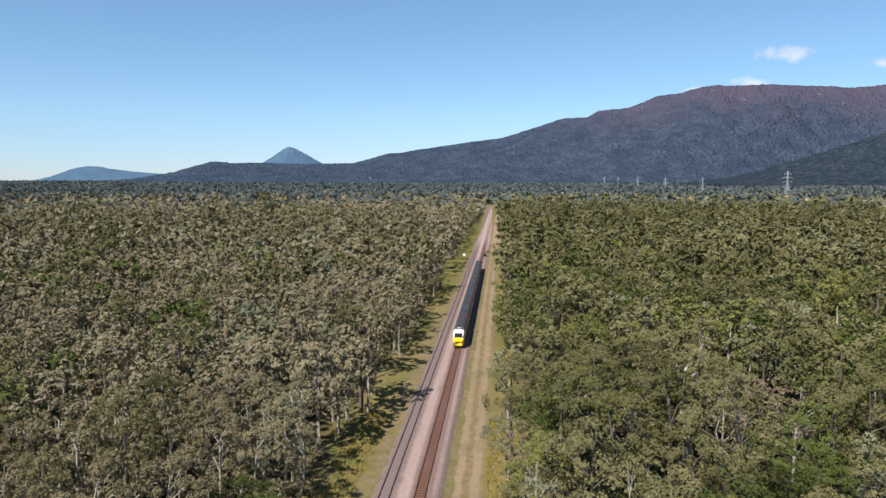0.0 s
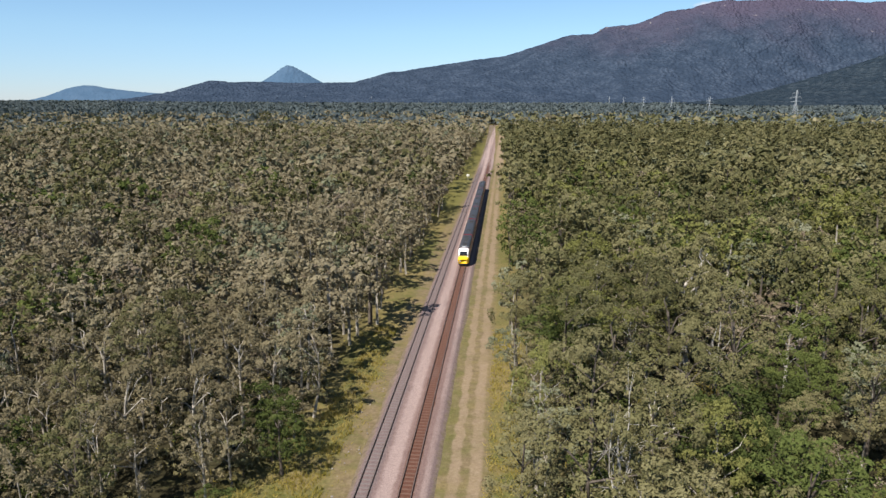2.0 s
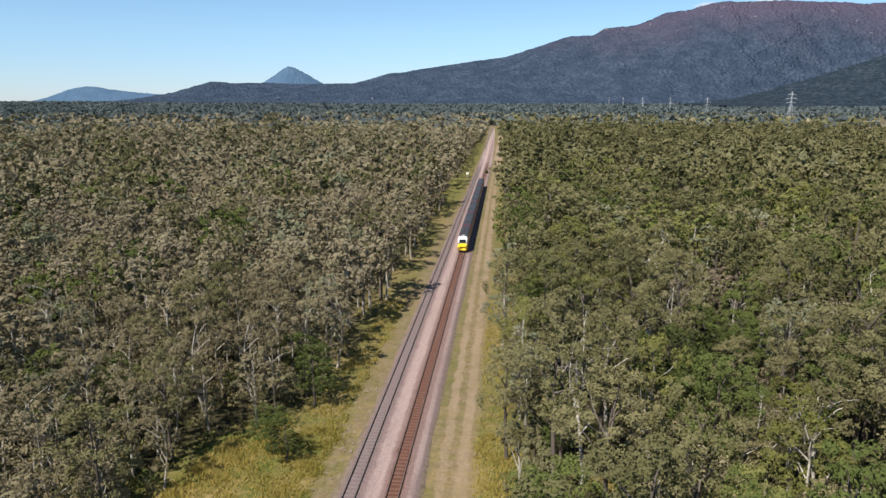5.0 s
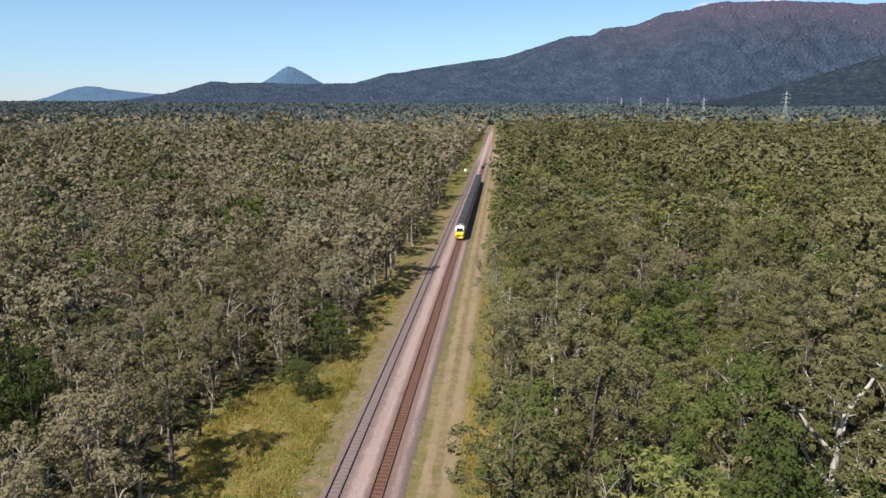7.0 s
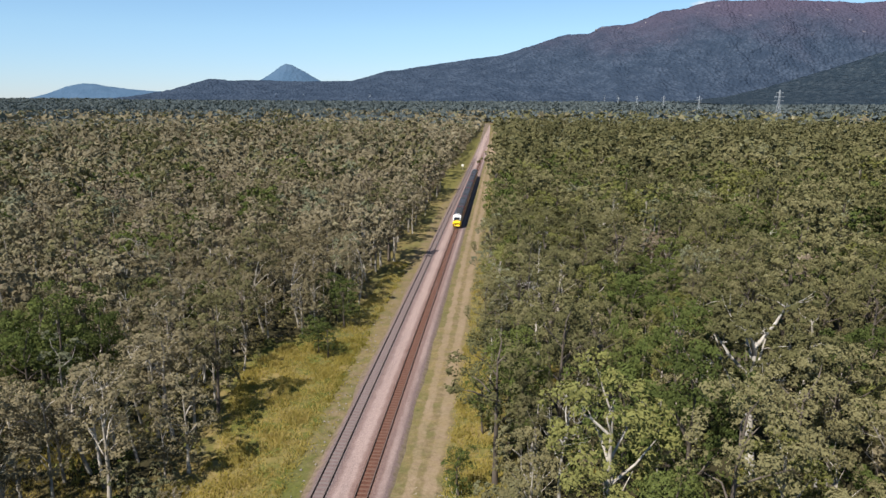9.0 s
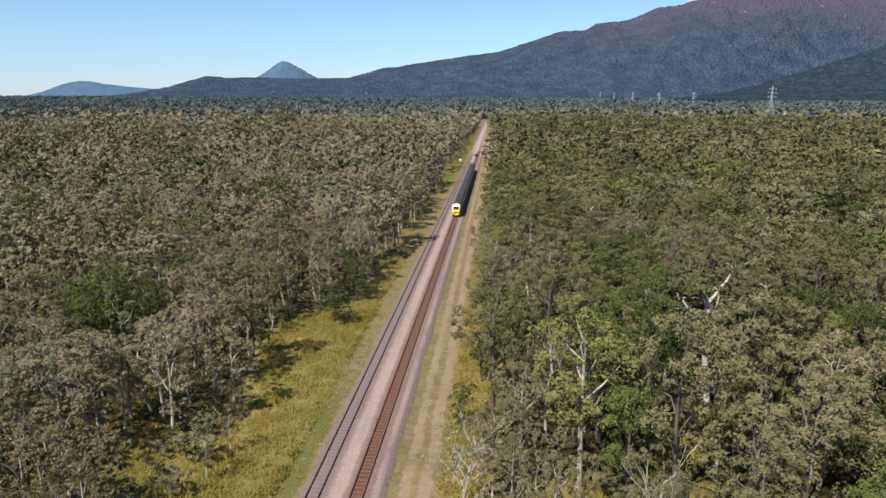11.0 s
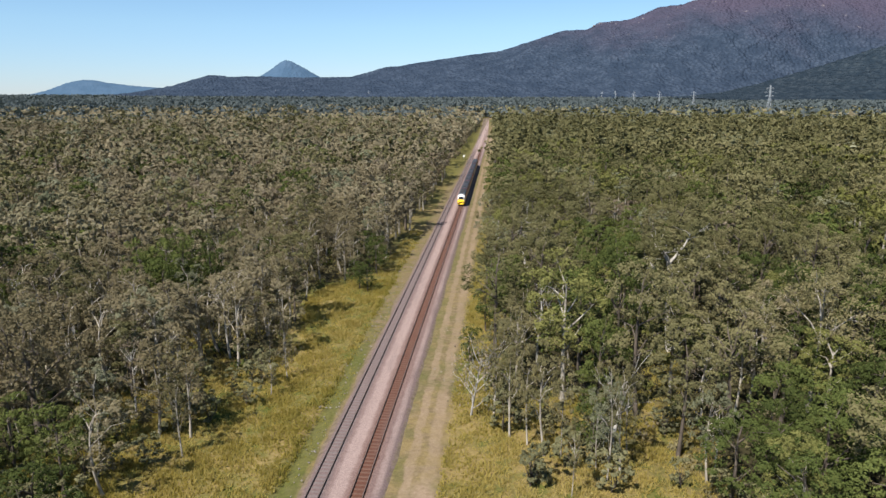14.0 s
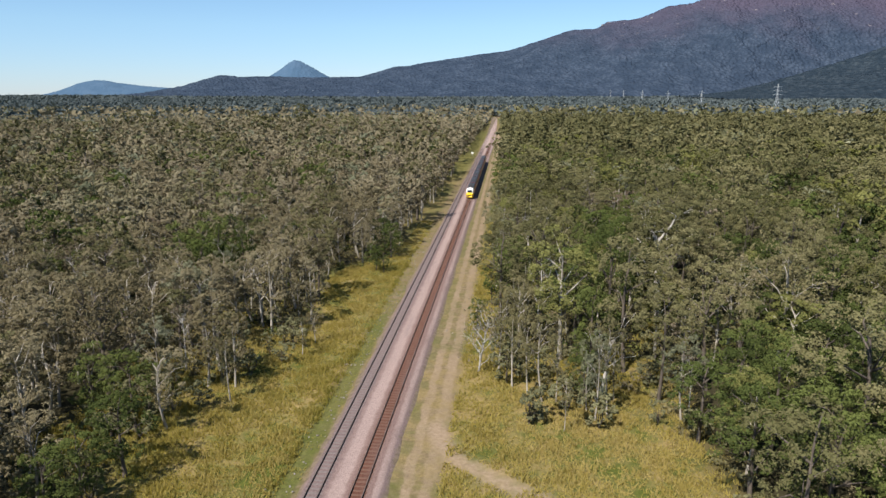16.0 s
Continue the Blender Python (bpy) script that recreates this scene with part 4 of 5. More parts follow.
# trees told apart by their crowns: kind, x, y, height, crown radius
GREEN_SIDE = [
    ("wattle_tree", 19.9, -1.9, 18.0, 5.2), ("broadleaf_tree", 27.2, 3.8, 17.0, 4.2), ("broadleaf_tree", 28.4, 15.4, 17.5, 4.2), ("broadleaf_tree", 24.4, 19.2, 14.0, 2.5),
    ("broadleaf_tree", 14.8, 26.2, 10.0, 3.2), ("broadleaf_tree", 46.1, 21.2, 13.0, 4.5), ("broadleaf_tree", 61.0, 57.5, 14.5, 3.2), ("ironbark_tree", 18.8, 42.2, 16.0, 3.8),
    ("ironbark_tree", 24.3, 30.2, 14.5, 3.8), ("wattle_tree", 20.9, 91.0, 17.0, 5.0), ("wattle_tree", 27.5, 97.0, 15.5, 4.2), ("ironbark_tree", 18.8, 61.5, 15.5, 4.6),
    ("wattle_tree", 12.0, 57.9, 13.0, 3.2), ("broadleaf_tree", 20.9, 67.4, 9.5, 2.8), ("broadleaf_tree", 33.5, 67.3, 10.5, 3.4), ("broadleaf_tree", 39.5, 66.0, 10.0, 3.2),
    ("blue_gum_tree", 9.6, 76.0, 9.5, 2.7), ("bare_tree", 42.5, 79.0, 12.0, 4.0), ("bare_tree", 39.0, 86.0, 12.0, 3.6), ("gum_tree", 10.9, 32.0, 11.0, 2.4),
    ("broadleaf_tree", 10.4, 21.6, 7.5, 2.3), ("broadleaf_tree", 8.6, 9.5, 5.0, 1.8), ("broadleaf_tree", 37.0, 73.0, 9.0, 2.6),
]
CLEARING_SIDE = [
    ("broadleaf_tree", 14.3, 16.7, 11.5, 2.6), ("gum_tree", 11.9, -6.2, 11.5, 2.5), ("broadleaf_tree", 23.6, -4.6, 12.0, 2.9), ("ironbark_tree", 36.6, -9.8, 15.0, 4.8),
    ("broadleaf_tree", 51.7, 12.3, 14.0, 4.2), ("wattle_tree", 47.0, -7.2, 11.0, 3.6), ("ironbark_tree", 30.3, -13.6, 13.5, 3.6), ("gum_tree", 24.1, -9.1, 9.0, 1.7),
    ("gum_tree", 15.4, -13.0, 10.5, 1.8), ("gum_tree", 25.3, -13.5, 8.0, 1.6), ("gum_tree", 18.6, -14.8, 9.5, 1.6), ("broadleaf_tree", 42.7, -20.2, 10.5, 4.2),
    ("broadleaf_tree", 47.0, -15.5, 12.0, 4.0), ("blue_gum_tree", 21.8, -17.0, 8.0, 1.6), ("gum_tree", 14.6, -3.0, 13.0, 2.6), ("gum_tree", 15.6, 8.0, 13.5, 2.8),
]
GREY_SIDE = [
    ("broadleaf_tree", -36.0, 22.0, 14.5, 4.0), ("broadleaf_tree", -40.3, 25.0, 14.5, 3.8), ("broadleaf_tree", -33.0, 24.0, 13.0, 3.2), ("broadleaf_tree", -37.5, 17.8, 12.5, 3.4),
    ("broadleaf_tree", -42.4, 20.6, 13.5, 3.8), ("broadleaf_tree", -38.0, 29.5, 13.5, 3.4), ("broadleaf_tree", -36.9, 43.6, 10.5, 3.2), ("broadleaf_tree", -46.0, 26.0, 11.0, 3.4),
    ("broadleaf_tree", -12.2, 55.5, 7.6, 2.9), ("broadleaf_tree", -14.0, 58.0, 8.5, 2.8), ("broadleaf_tree", -11.6, 42.8, 5.2, 2.1), ("broadleaf_tree", -13.4, 44.2, 5.6, 2.2),
]
KNOWN = GREEN_SIDE + CLEARING_SIDE + GREY_SIDE


def clear_of_known(x, y):
    """Where no tree of the lists above has its crown."""
    free = np.ones(len(x), bool)
    for _, kx, ky, high, radius in KNOWN:
        free &= np.hypot(x - kx, y - ky) > radius * 0.85 + 0.8
    return free


def choose_kinds(x, y, r):
    """Species by place: broad drifts of colour, brownish on one side, greener on the other."""
    drift = np.sin(x * 0.045 + 1.7 * np.sin(y * 0.021)) * np.sin(y * 0.037 + 0.6 + np.sin(x * 0.018)) + r.normal(0, 0.45, len(x))
    u = r.uniform(0, 1, len(x))
    right = x > 0
    pick = np.where(drift > np.where(right, 0.95, -0.85), 1, 0)
    pick = np.where(u < np.where(right, 0.42, 0.04), 2, pick)
    pick = np.where((u > 0.84) & right, 3, pick)
    pick = np.where((u > 0.965) & ~right, 3, pick)
    pick = np.where((u > 0.66) & (u < 0.75) & right, 4, pick)
    pick = np.where((u > 0.60) & (u < 0.66), 5, pick)
    pick = np.where((u > 0.52) & (u < 0.60), 6, pick)
    for gx, gy, reach, kind, share in GROVES:
        hit = (np.hypot(x - gx, y - gy) < reach) & (r.uniform(0, 1, len(x)) < share)
        pick = np.where(hit, KINDS.index(kind), pick)
    return pick


def scatter(spacing, x0, x1, y0, y1, r):
    xs, ys = np.arange(x0, x1, spacing), np.arange(y0, y1, spacing * 0.9)
    gx, gy = np.meshgrid(xs, ys, indexing="ij")
    gx = gx + (np.arange(len(ys)) % 2)[None] * spacing / 2
    return (gx + r.uniform(-0.42, 0.42, gx.shape) * spacing).ravel(), (gy + r.uniform(-0.42, 0.42, gx.shape) * spacing).ravel()


def in_forest(x, y):
    b = bend(y)
    inside = (x < left_edge(y) + b) | (x > right_edge(y) + b)
    for gx, gy, reach in GAPS:
        inside &= np.hypot(x - gx, y - gy) > reach
    # the cleared strip under the power line
    return inside & ~((np.abs(x - 447) < 20) & (y > 600))


def in_view(x, y, cx, cy, low, high, margin=6.0):
    dx, dy = x - cx, y - cy
    d = np.hypot(dx, dy)
    return (d >= low) & (d < high) & (dx > -0.80 * dy - margin) & (dx < 0.62 * dy + margin)


def nearby(x, y):
    return in_view(x, y, 11.0, -92.0, 30.0, 140.0) | in_view(x, y, 8.8, -6.0, 30.0, 92.0)


r1 = np.random.default_rng(21)
lx, ly = scatter(4.3, -130, 0, -65, 110, r1)
rx, ry = scatter(5.6, 0, 120, -65, 110, r1)
tx, ty = np.concatenate([lx, rx]), np.concatenate([ly, ry])
keep = in_forest(tx, ty) & nearby(tx, ty) & clear_of_known(tx, ty) & (r1.uniform(0, 1, len(tx)) > 0.58 * thin_woods(tx, ty))
tx, ty = tx[keep], ty[keep]
kinds = choose_kinds(tx, ty, r1)
counts = {}
for x, y, k in zip(tx, ty, kinds):
    kind = KINDS[k]
    if counts.get(kind, 0) >= 300:
        kind = "ironbark_tree" if counts.get("ironbark_tree", 0) < 300 else "gum_tree"
    counts[kind] = counts.get(kind, 0) + 1
    edge = min(abs(x - float(left_edge(y))), abs(x - float(right_edge(y))))
    scale = r1.choice([r1.uniform(0.60, 0.85), r1.uniform(0.85, 1.12), r1.uniform(0.85, 1.12)]) * (0.88 if edge < 3 else 1.0)
    if kind == "broadleaf_tree" and x < 0:
        scale *= 0.75
    wide = r1.uniform(0.88, 1.15)
    plant(kind, int(r1.integers(VARIANTS)), x, y, scale, r1.uniform(0, 6.28), wide)

# shrubs along the forest's edges and in the thin woods
sx, sy = scatter(3.4, -40, 34, -46, 74, r1)
from_edge = np.where(sx < 0, left_edge(sy) - sx, sx - right_edge(sy))
keep = nearby(sx, sy) & in_forest(sx, sy) & (r1.uniform(0, 1, len(sx)) < np.where(from_edge < 5, 0.65, 0.55 * thin_woods(sx, sy)))
shrub_xy = list(zip(sx[keep], sy[keep]))[:290]
for x, y in shrub_xy:
    plant("shrub", int(r1.integers(VARIANTS)), x, y, r1.uniform(0.6, 1.3), r1.uniform(0, 6.28), r1.uniform(0.85, 1.3))

for kind, x, y, high, radius in KNOWN:
    scale = high / SPECIES[kind][2]
    plant(kind, int(r1.integers(VARIANTS)), x, y, scale, r1.uniform(0, 6.28), radius / (SPECIES[kind][4] * scale))

# trees that stand apart in the grass
for kind, x, y, scale, wide in (("shrub", 15.4, -20.4, 1.2, 1.0), ("shrub", 19.6, -17.0, 1.3, 1.1), ("shrub", 13.0, -10.0, 1.4, 1.1), ("shrub", 22.6, -20.6, 1.2, 1.2), ("shrub", -17.0, 0.5, 1.2, 1.2), ("shrub", -19.5, -10.5, 1.1, 1.2), ("shrub", -16.4, -6.4, 0.9, 1.2), ("gum_tree", -18.6, -18.2, 0.78, 0.62), ("gum_tree", -21.5, -13.0, 0.8, 0.8),
                                ("shrub", 16.2, -19.8, 1.3, 0.9), ("gum_tree", 19.0, -22.0, 0.6, 0.5), ("blue_gum_tree", 22.5, -19.0, 0.8, 0.7),
                                ("gum_tree", 13.6, -11.5, 0.85, 0.75), ("gum_tree", 17.0, -15.0, 0.95, 0.75), ("broadleaf_tree", 21.5, -15.5, 0.6, 0.8), ("paperbark_tree", -14.2, 2.0, 0.45, 0.9),
                                ("gum_tree", -14.5, -3.5, 0.5, 0.7), ("gum_tree", 24.0, -17.5, 0.9, 0.7)):
    plant(kind, int(r1.integers(VARIANTS)), x, y, scale, r1.uniform(0, 6.28), wide)


# ---- old white gums and dead trees ----
def limbs_tree(name, label, x, y, high, thick, wood, seed, leaf=None, leaves=0, spread=4.0, forks=7, low=0.45):
    """A bare or thin-crowned tree drawn limb by limb, each limb forking twice."""
    r = np.random.default_rng(seed)
    tree = tagged(new(name), label, "tree")
    tree.location = (x, y, float(land(x, y)) - 0.05)
    zs = np.linspace(0, 1, 7)
    line = np.stack([0.5 * np.sin(zs * 2.3 + seed), 0.4 * np.sin(zs * 2.9 + seed * 2), zs * high * 0.72], 1)
    line[:, :2] -= line[0, :2]
    pieces, ends = [tube(line, thick * np.linspace(1.25, 0.35, 7), 8)], []
    for k in range(forks):
        f = low + (1 - low) * (k + 0.5) / forks
        start = np.array([np.interp(f, zs, line[:, c]) for c in range(3)])
        a = k * 2.4 + r.uniform(-0.4, 0.4)
        out = spread * (1.15 - 0.6 * f) * r.uniform(0.7, 1.1)
        end = start + (out * math.cos(a), out * math.sin(a), high * 0.22 * r.uniform(0.7, 1.3))
        elbow = start + (end - start) * 0.5 + r.normal(0, 0.3, 3) - (0, 0, 0.2)
        pieces.append(tube(np.stack([start, elbow, end]), thick * np.array([0.5, 0.34, 0.14]), 6))
        ends.append(end)
        for _ in range(4):
            g = r.uniform(0.4, 1.0)
            s2 = elbow + (end - elbow) * g
            e2 = s2 + r.normal(0, 0.9, 3) + (0.5 * math.cos(a), 0.5 * math.sin(a), 0.9)
            m2 = (s2 + e2) / 2 + r.normal(0, 0.15, 3)
            pieces.append(tube(np.stack([s2, m2, e2]), thick * np.array([0.17, 0.11, 0.04]), 4))
            ends.append(e2)
            for _ in range(2):
                e3 = e2 + r.normal(0, 0.5, 3) + (0, 0, 0.3)
                pieces.append(tube(np.stack([m2, (m2 + e3) / 2 + r.normal(0, 0.08, 3), e3]), thick * np.array([0.08, 0.06, 0.025]), 3))
    mesh_part("trunk", quad_mesh("trunk", *joined(pieces), [wood], smooth=True), tree)
    if leaf:
        masses = np.array([(*e, r.uniform(0.9, 1.6)) for e in ends])
        mesh_part("crown", quad_mesh("crown", *crown_leaves(r, np.concatenate([masses, masses + r.normal(0, 0.9, masses.shape) * (1, 1, 1, 0)]), 6, leaves, 0.18), [leaf]), tree)
    return tree


BARK_WHITE = bark("bark_white", (0.20, 0.175, 0.15), (0.50, 0.465, 0.42))
limbs_tree("old_white_gum", "large old gum with smooth white trunk and open olive crown", 36.0, 15.2, 18.5, 0.40, BARK_WHITE, 3, LEAF_OLIVE, 15000, 5.0, 9)
limbs_tree("old_white_gum", "large old gum with white trunk above green undergrowth", 31.8, 84.0, 16.5, 0.46, BARK_WHITE, 8, LEAF_OLIVE, 12000, 5.0, 9)
limbs_tree("old_white_gum", "large old gum with white trunk and spreading limbs", 47.0, -3.0, 15.5, 0.22, BARK_PALE, 12, LEAF_GUM, 4500, 4.5, 8)
limbs_tree("old_white_gum", "old gum with dark leaning trunk and olive crown", -32.5, -19.0, 13.5, 0.36, BARK_DARK, 15, LEAF_PAPER, 4500, 4.2, 8)
limbs_tree("dead_tree", "dead white tree with bare forked limbs among the gums", 17.4, 41.0, 14.5, 0.20, BARK_WHITE, 21, None, 0, 1.5, 9)
limbs_tree("dead_tree", "small dead grey tree beside the wheel track", 9.4, -6.8, 8.5, 0.12, BARK_DEAD, 24, LEAF_TWIG, 420, 2.0, 15, 0.12)
limbs_tree("dead_tree", "dead forked grey tree at the forest edge", 17.5, 7.5, 12.0, 0.16, BARK_DEAD, 29, None, 0, 2.2, 7)
limbs_tree("dead_tree", "dead pale tree with broken limbs standing in the forest", 44.0, 6.0, 12.0, 0.16, BARK_PALE, 33, None, 0, 3.2, 6)
limbs_tree("dead_tree", "dead pale tree with broken limbs standing in the forest", 24.0, -12.0, 8.0, 0.20, BARK_DEAD, 37, None, 0, 2.0, 4)
limbs_tree("dead_tree", "dead pale tree with bare limbs above the canopy", -24.0, 8.0, 11.5, 0.15, BARK_WHITE, 41, None, 0, 2.4, 6)
limbs_tree("dead_tree", "dead pale tree with bare limbs above the canopy", -48.0, 62.0, 13.0, 0.17, BARK_WHITE, 45, None, 0, 2.6, 6)
limbs_tree("dead_tree", "dead pale tree with bare limbs above the canopy", 58.0, 74.0, 13.0, 0.17, BARK_WHITE, 49, None, 0, 3.0, 7)


# ---- the forest beyond, as joined masses ----
def joined_forest(name, label, x, y, pick, leaves, size, seed, trunk=True, variants=6, mats_used=None):
    r = np.random.default_rng(seed)
    templates = {}
    for n, kind in enumerate(KINDS):
        leaf, wood, high, base, radius, masses, tufts, _, _, thick = SPECIES[kind]
        for v in range(variants):
            p = crown_masses(r, high, base, radius, max(5, masses // 2) if leaves < 100 else masses, 0)
            count = max(6, int(leaves * (0.45 if kind == "bare_tree" else (radius / 3.2) ** 1.3)))
            cv, _ = crown_leaves(r, p, 2 if leaves < 100 else (4 if leaves < 500 else 6), count, size, 0.70, 0.35, 0.95, 0.3)
            mats = np.full(count, n)
            if trunk:
                tv, tq = tube([(0, 0, -0.2), (r.normal(0, 0.2), r.normal(0, 0.2), base), (r.normal(0, 0.3), r.normal(0, 0.3), high * 0.75)], [thick * 1.5, thick * 1.1, thick * 0.4], 4)
                tq = np.concatenate([tq[:, :3], tq[:, [0, 2, 3]]])
                cv = np.concatenate([cv, tv[tq].reshape(-1, 3)])
                mats = np.concatenate([mats, np.full(len(tq), 8 if wood is BARK_PALE else 9)])
            templates[n, v] = (cv.astype(np.float32), mats)
    which = r.integers(0, variants, len(x))
    z = land(x, y)
    verts, mats, tones = [], [], []
    for k in range(len(x)):
        cv, m = templates[int(pick[k]), int(which[k])]
        s, a = r.uniform(0.66, 1.3), r.uniform(0, 6.28)
        c, w = math.cos(a) * s, math.sin(a) * s
        out = np.empty_like(cv)
        out[:, 0] = cv[:, 0] * c - cv[:, 1] * w + x[k]
        out[:, 1] = cv[:, 0] * w + cv[:, 1] * c + y[k]
        out[:, 2] = cv[:, 2] * s + z[k]
        verts.append(out)
        mats.append(m)
        tones.append(np.full(len(m), r.uniform(0, 1), np.float32))
    verts, mats, tones = np.concatenate(verts), np.concatenate(mats), np.concatenate(tones)
    mesh = quad_mesh(name, verts, np.arange(len(verts)).reshape(-1, 3), (mats_used or LEAF_MATS) + [BARK_PALE, BARK_DARK], mats, tones=tones)
    return tagged(new(name, mesh), label, "forest", kind="stuff")


r2 = np.random.default_rng(5)
lx, ly = scatter(4.6, -290, 0, -65, 300, r2)
rx, ry = scatter(5.6, 0, 240, -65, 300, r2)
fx, fy = np.concatenate([lx, rx]), np.concatenate([ly, ry])
keep = in_forest(fx, fy) & ~nearby(fx, fy) & (in_view(fx, fy, 11.0, -92.0, 0, 300.0, 12) | in_view(fx, fy, 8.8, -6.0, 20, 230.0, 12))
fx, fy = fx[keep], fy[keep]
# muted leaf set for distant trees, haze painted in by greyer colours
FAR_HAZE_MATS = [LEAF_GREY, LEAF_GREYBROWN, LEAF_OLIVE, LEAF_GREYGREEN, LEAF_GREYGREEN, LEAF_BLUE, LEAF_GREYBROWN, LEAF_GREYGREEN]
mid_kinds = choose_kinds(fx, fy, r2)
mid_kinds = np.where((fx > 0) & np.isin(mid_kinds, (0, 1)) & (r2.uniform(0, 1, len(fx)) < 0.8), 2, mid_kinds)
mid_kinds = np.where((fx > 0) & (mid_kinds == 2) & (r2.uniform(0, 1, len(fx)) < 0.16), 3, mid_kinds)
MID_MATS = [LEAF_GREY, LEAF_GREYBROWN, LEAF_OLIVE, LEAF_BROAD, LEAF_WATTLE, LEAF_BLUE, LEAF_TWIG, LEAF_GREYGREEN]
close = np.hypot(fx - 8.8, fy + 6.0) < 165
joined_forest("woodland", "olive grey-green eucalypt woodland on both sides of the railway", fx[close], fy[close], mid_kinds[close], 780, 0.255, 31, mats_used=MID_MATS)
joined_forest("woodland", "olive grey-green eucalypt woodland on both sides of the railway", fx[~close], fy[~close], mid_kinds[~close], 235, 0.48, 33, mats_used=MID_MATS)
dx, dy = scatter(5.8, -620, 520, 150, 700, r2)
keep = in_forest(dx, dy) & in_view(dx, dy, 11.0, -92.0, 300.0, 680.0, 14) & (np.hypot(dx - 8.8, dy + 6) > 226)
dx, dy = dx[keep], dy[keep]
far_kinds = choose_kinds(dx, dy, r2)
far_kinds = np.where((dx > 0) & np.isin(far_kinds, (0, 1)) & (r2.uniform(0, 1, len(dx)) < 0.75), 2, far_kinds)
joined_forest("distant_woodland", "dense eucalypt woodland further along the railway", dx, dy, far_kinds, 64, 0.95, 32, False, mats_used=FAR_HAZE_MATS)


def canopy_beyond():
    """The far canopy: low domes of a few facets each, growing with distance."""
    r = np.random.default_rng(77)
    xs, ys, ss = [], [], []
    for low, high, step in ((675, 1000, 6.8), (1000, 1600, 13.0), (1600, 2700, 22.0), (2700, 4400, 45.0)):
        x, y = scatter(step, -0.86 * high, 0.68 * high, 380, high, r)
        ok = in_view(x, y, 11.0, -92.0, low, high, 30) & (in_forest(x, y) | (y > FAR))
        xs.append(x[ok])
        ys.append(y[ok])
        ss.append(np.full(ok.sum(), step))
    x, y, s = np.concatenate(xs), np.concatenate(ys), np.concatenate(ss)
    n = len(x)
    pick = choose_kinds(x, y, r)
    # painted haze: more clumps take the blue-grey leaves as distance grows
    haze_share = np.clip((np.hypot(x - 11, y + 92) - 720) / 900, 0, 1) ** 0.8
    pick = np.where(r.uniform(0, 1, n) < haze_share, 8, pick)
    z = land(x, y)
    # each clump: six bent sprays about a centre
    m = 8
    a = r.uniform(0, 6.28, (n, m))
    d = np.stack([np.cos(a), np.sin(a), r.uniform(-0.1, 1.1, (n, m))], -1)
    wide = (s * 0.42)[:, None, None]
    high = np.minimum(s * 0.42, 7.0)[:, None]
    c = np.zeros((n, m, 3))
    c[..., :2] = np.stack([x, y], -1)[:, None] + d[..., :2] * wide * r.uniform(0.2, 0.9, (n, m, 1))
    c[..., 2] = z[:, None] + 8.5 + r.uniform(-1.0, 1.0, (n, 1)) + d[..., 2] * high * 0.40 - 1.0
    size = np.repeat(np.minimum(s * 0.50, 7.0), m)[:, None]
    verts, quads = sprays(c.reshape(-1, 3), d.reshape(-1, 3) * (1.0, 1.0, 0.7), 1.3, r, 0.9, 0.25)
    mid = np.repeat(c.reshape(-1, 3), 3, 0)
    verts = mid + (verts - mid) * np.repeat(size, 3, 0) * (1, 1, 0.75)
    mesh = quad_mesh("far_canopy", verts, quads, FAR_HAZE_MATS + [LEAF_HAZE], np.repeat(pick, m), tones=np.repeat(r.uniform(0, 1, n), m))
    return tagged(new("far_canopy", mesh), "unbroken grey-green forest canopy, coloured haze-blue towards the mountains", "forest", kind="stuff")


canopy_beyond()

# woods behind and beside the camera's path
bx, by = scatter(6.5, -120, 120, -190, 60, r2)
keep = in_forest(bx, by) & ~nearby(bx, by) & ~(in_view(bx, by, 11.0, -92.0, 0, 300.0, 12) | in_view(bx, by, 8.8, -6.0, 20, 230.0, 12))
keep &= np.hypot(bx - 12, by + 95) > 14
bx, by = bx[keep], by[keep]
joined_forest("woodland_around", "eucalypt woodland behind the clearing", bx, by, choose_kinds(bx, by, r2), 60, 0.9, 35)


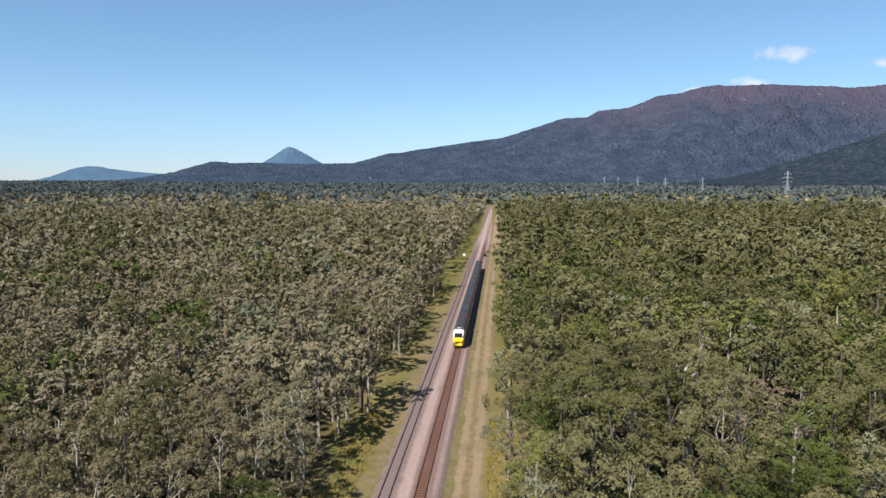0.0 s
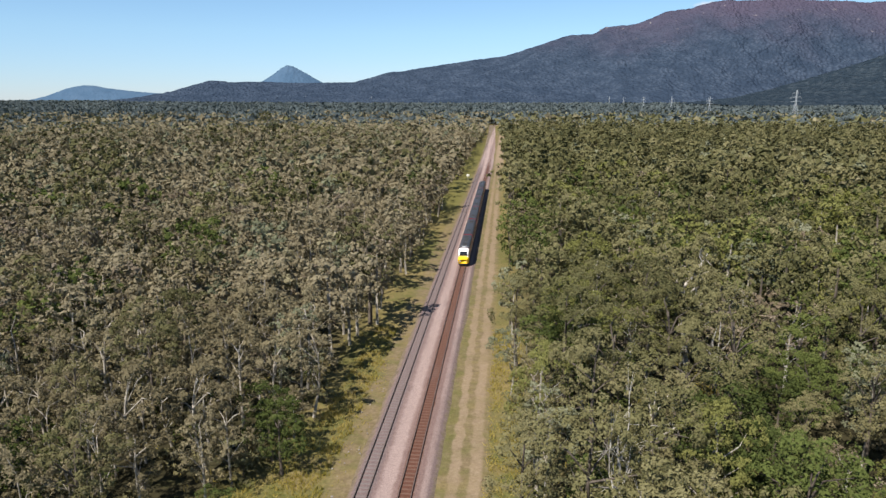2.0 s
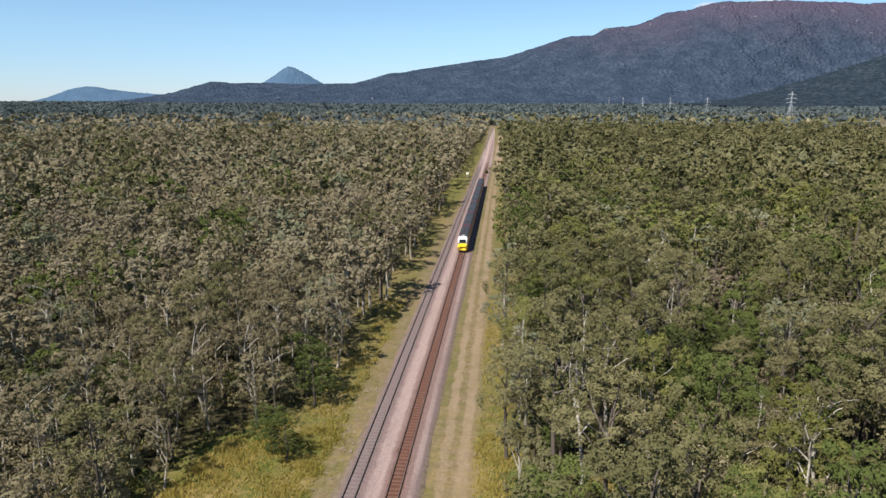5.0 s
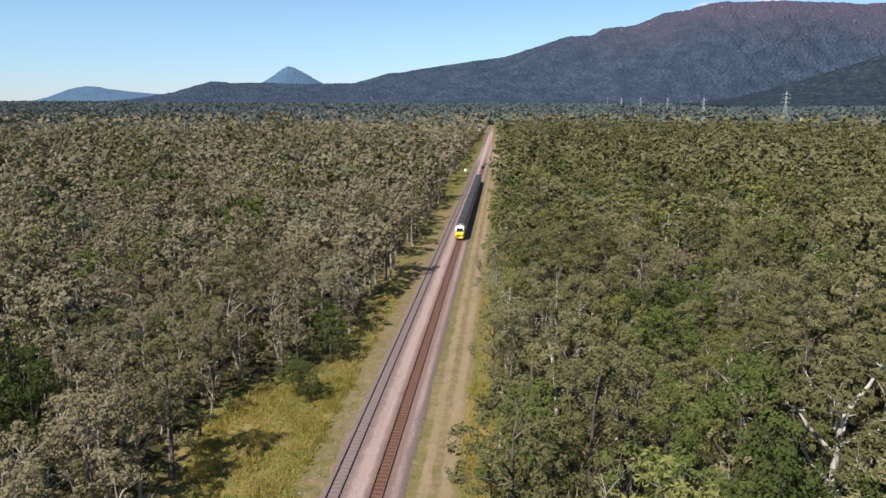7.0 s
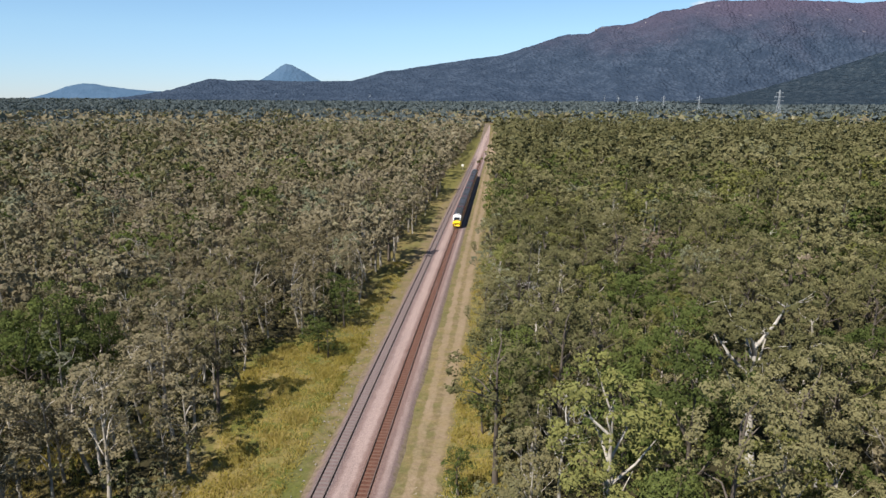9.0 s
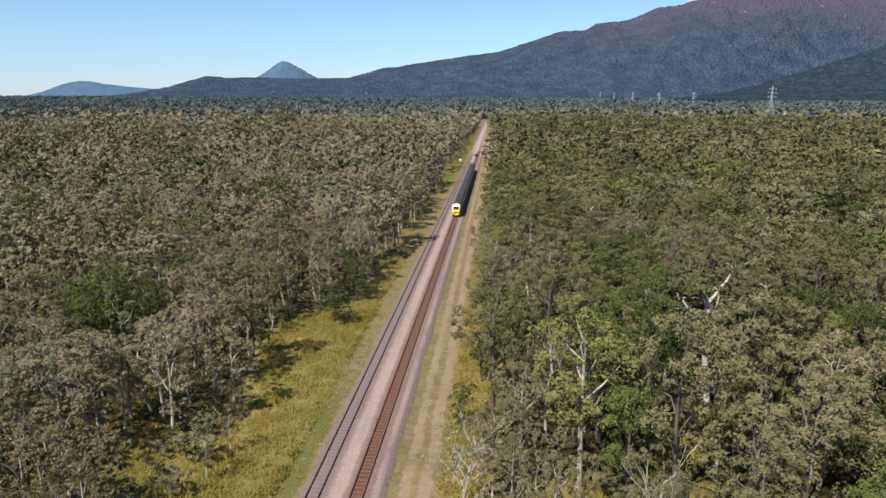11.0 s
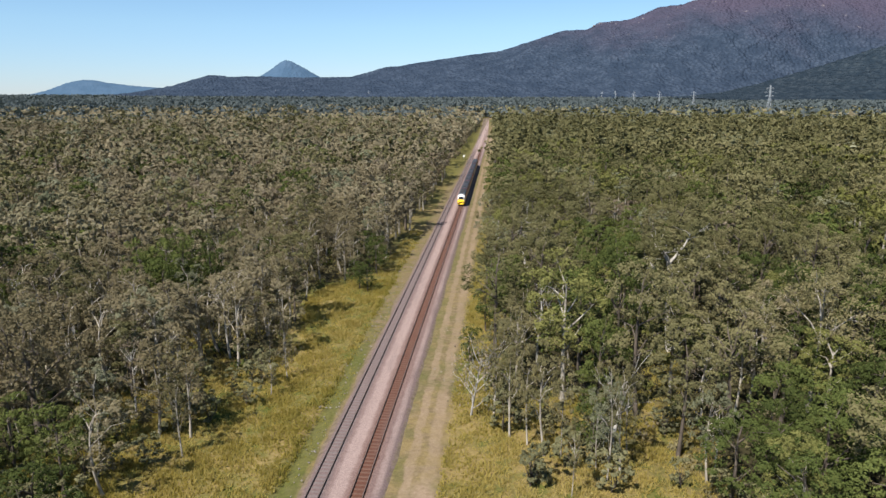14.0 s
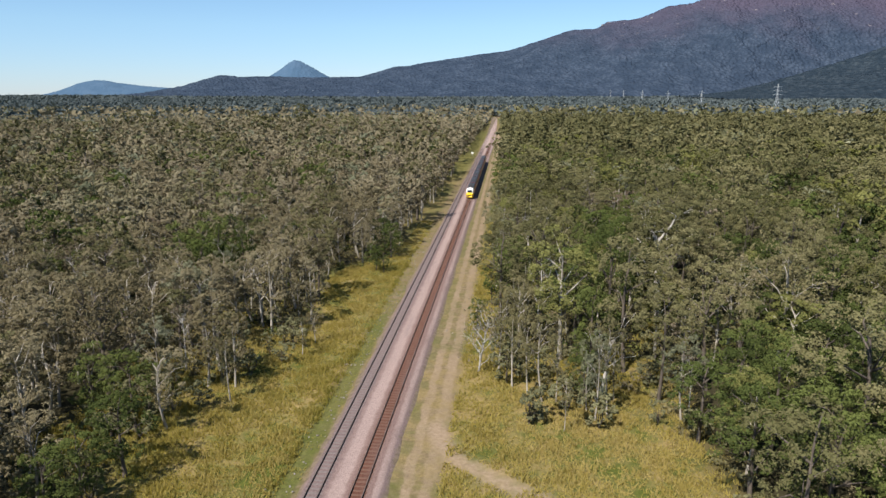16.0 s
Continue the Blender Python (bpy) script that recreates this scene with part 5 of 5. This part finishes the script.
# ---- grass, shrubs and stones ----
def grass_field():
    r = np.random.default_rng(9)
    x = np.concatenate([r.uniform(-36, -5.8, 110000), r.uniform(7.0, 36, 90000)])
    y = r.uniform(-62, 100, len(x))
    ok = ~in_forest(x - np.where(x > 0, 1.5, 0), y + 0) | (r.uniform(0, 1, len(x)) < 0.06 + 0.8 * thin_woods(x, y))
    near_road = (np.abs(np.abs(x - ROAD_X) - 0.95) < 0.5)
    on_trail = (np.hypot(x - 11.0, (y + 31.0)) < 4.5) & (np.abs(y + 31.0 + (x - 11.0) * 0.75) < 1.5)
    ok &= ~near_road & ~on_trail & ~((x > -6.8) & (x < -5) & (r.uniform(0, 1, len(x)) < 0.7))
    clump = np.sin(x * 0.9 + 2 * np.sin(y * 0.31)) * np.sin(y * 0.7 + 1.3 * np.sin(x * 0.4))
    ok &= (r.uniform(-1.4, 0.9, len(x)) < clump) & ~((x > -7.6) & (x < -5) & (r.uniform(0, 1, len(x)) < 0.75)) & ~((y > 50) & (r.uniform(0, 1, len(x)) < 0.6))
    x, y, clump = x[ok], y[ok], clump[ok]
    n = len(x)
    tall = np.where((x < -7.4) | (x > 7.2), 1.0, 0.4) * r.uniform(0.25, 0.62, n) * (0.85 + 0.3 * clump)
    verts, tones = [], []
    for k in range(3):
        a = r.uniform(0, 6.28, n)
        side = np.stack([np.cos(a), np.sin(a), 0 * a], -1) * r.uniform(0.04, 0.10, (n, 1))
        lean = np.stack([r.normal(0, 0.22, n), r.normal(0, 0.22, n), tall], -1)
        foot = np.stack([x + r.normal(0, 0.15, n), y + r.normal(0, 0.15, n), land(x, y) - 0.03], -1)
        verts.append(np.stack([foot - side, foot + side, foot + lean], 1))
    verts = np.concatenate(verts).reshape(-1, 3)
    tone = np.clip(0.55 + 0.28 * np.sin(x * 0.13 + 2.0) * np.sin(y * 0.11 + x * 0.05) + np.where((x < -7.2), 0.0, -0.05) + r.normal(0, 0.12, n) - 0.35 * ((x > -8.2) & (x < -5.4)), 0.02, 0.98)
    mesh = quad_mesh("tall_grass", verts, np.arange(len(verts)).reshape(-1, 3), [GRASS], tones=np.tile(tone, 3))
    tagged(new("tall_grass", mesh), "tall yellow-green grass in the clearings beside the line", "grass", kind="stuff")


grass_field()


def undergrowth():
    """Low scrub beneath and between the trees."""
    r = np.random.default_rng(19)
    x, y = scatter(3.6, -70, 75, -62, 100, r)
    ok = in_forest(x - np.sign(x) * 1.0, y) & nearby(x, y) & (r.uniform(0, 1, len(x)) < 0.75 - 0.35 * thin_woods(x, y))
    x, y = x[ok], y[ok]
    m = 60
    n = len(x)
    d = r.normal(0, 1, (n, m, 3))
    d /= np.linalg.norm(d, axis=2)[..., None]
    size = r.uniform(0.6, 1.5, (n, 1, 1))
    c = np.stack([x, y, land(x, y) + 0.5], -1)[:, None] + d * size * (1, 1, 0.75)
    c[..., 2] = np.maximum(c[..., 2], 0.15)
    verts, quads = sprays(c.reshape(-1, 3), d.reshape(-1, 3), 0.24, r, 0.6)
    pick = r.choice([0, 1, 3, 4], n, p=[0.35, 0.25, 0.25, 0.15])
    mesh = quad_mesh("undergrowth", verts, quads, LEAF_MATS, np.repeat(pick, m), tones=np.repeat(r.uniform(0, 1, n), m))
    tagged(new("undergrowth", mesh), "low green and brown scrub under the trees", "undergrowth", kind="stuff")


undergrowth()


plant("ironbark_tree", 1, -158.0, 482.0, 1.75, 0.4, 1.1, "very tall dark tree standing above the distant woodland")


def lineside_stones():
    """Pale stones and spoil beside the left-hand track."""
    r = np.random.default_rng(61)
    n = 150
    x, y = -5.5 - np.abs(r.normal(0, 1.1, n)), r.uniform(-50, 75, n)
    y = y + 2.5 * np.sin(y * 1.3)
    base = np.array([(-1, -1, -0.4), (1, -1, -0.4), (1, 1, -0.4), (-1, 1, -0.4), (-0.6, -0.7, 0.6), (0.7, -0.5, 0.5), (0.5, 0.7, 0.65), (-0.7, 0.5, 0.5)])
    faces = np.array([[4, 5, 6, 7], [0, 1, 5, 4], [1, 2, 6, 5], [2, 3, 7, 6], [3, 0, 4, 7]])
    size = r.uniform(0.04, 0.10, (n, 1, 1)) * r.uniform(0.7, 1.3, (n, 1, 3))
    v = base[None] * size + r.normal(0, 0.015, (n, 8, 3))
    a = r.uniform(0, 6.28, n)
    c, s = np.cos(a)[:, None], np.sin(a)[:, None]
    v = np.stack([v[..., 0] * c - v[..., 1] * s + x[:, None], v[..., 0] * s + v[..., 1] * c + y[:, None], v[..., 2] + 0.06 + np.clip((x + 6.0) * 0.5, 0, 0.25)[:, None]], -1)
    q = faces[None] + (np.arange(n) * 8)[:, None, None]
    stone = rusty("pale_stone", (0.13, 0.11, 0.10), (0.28, 0.25, 0.23), 0.95, 0.0)
    tagged(new("lineside_stone", quad_mesh("lineside_stone", v.reshape(-1, 3), q.reshape(-1, 4), [stone])), "pale broken stones scattered beside the track", "stones", kind="stuff")


lineside_stones()

# a white marker board beside the line, far off
board = tagged(new("marker_board"), "white marker board on a post beside the railway", "sign")
board.location = (-7.8, 309.8, float(land(-7.8, 309.8)))
part("post", box(bmesh.new(), -0.06, 0.06, -0.06, 0.06, -0.2, 2.2, 0.01), STEEL_GALV, board)
part("board", box(bmesh.new(), -0.6, 0.6, -0.11, -0.06, 1.4, 2.4, 0.02), PAINT_WHITE, board, "plain white board")
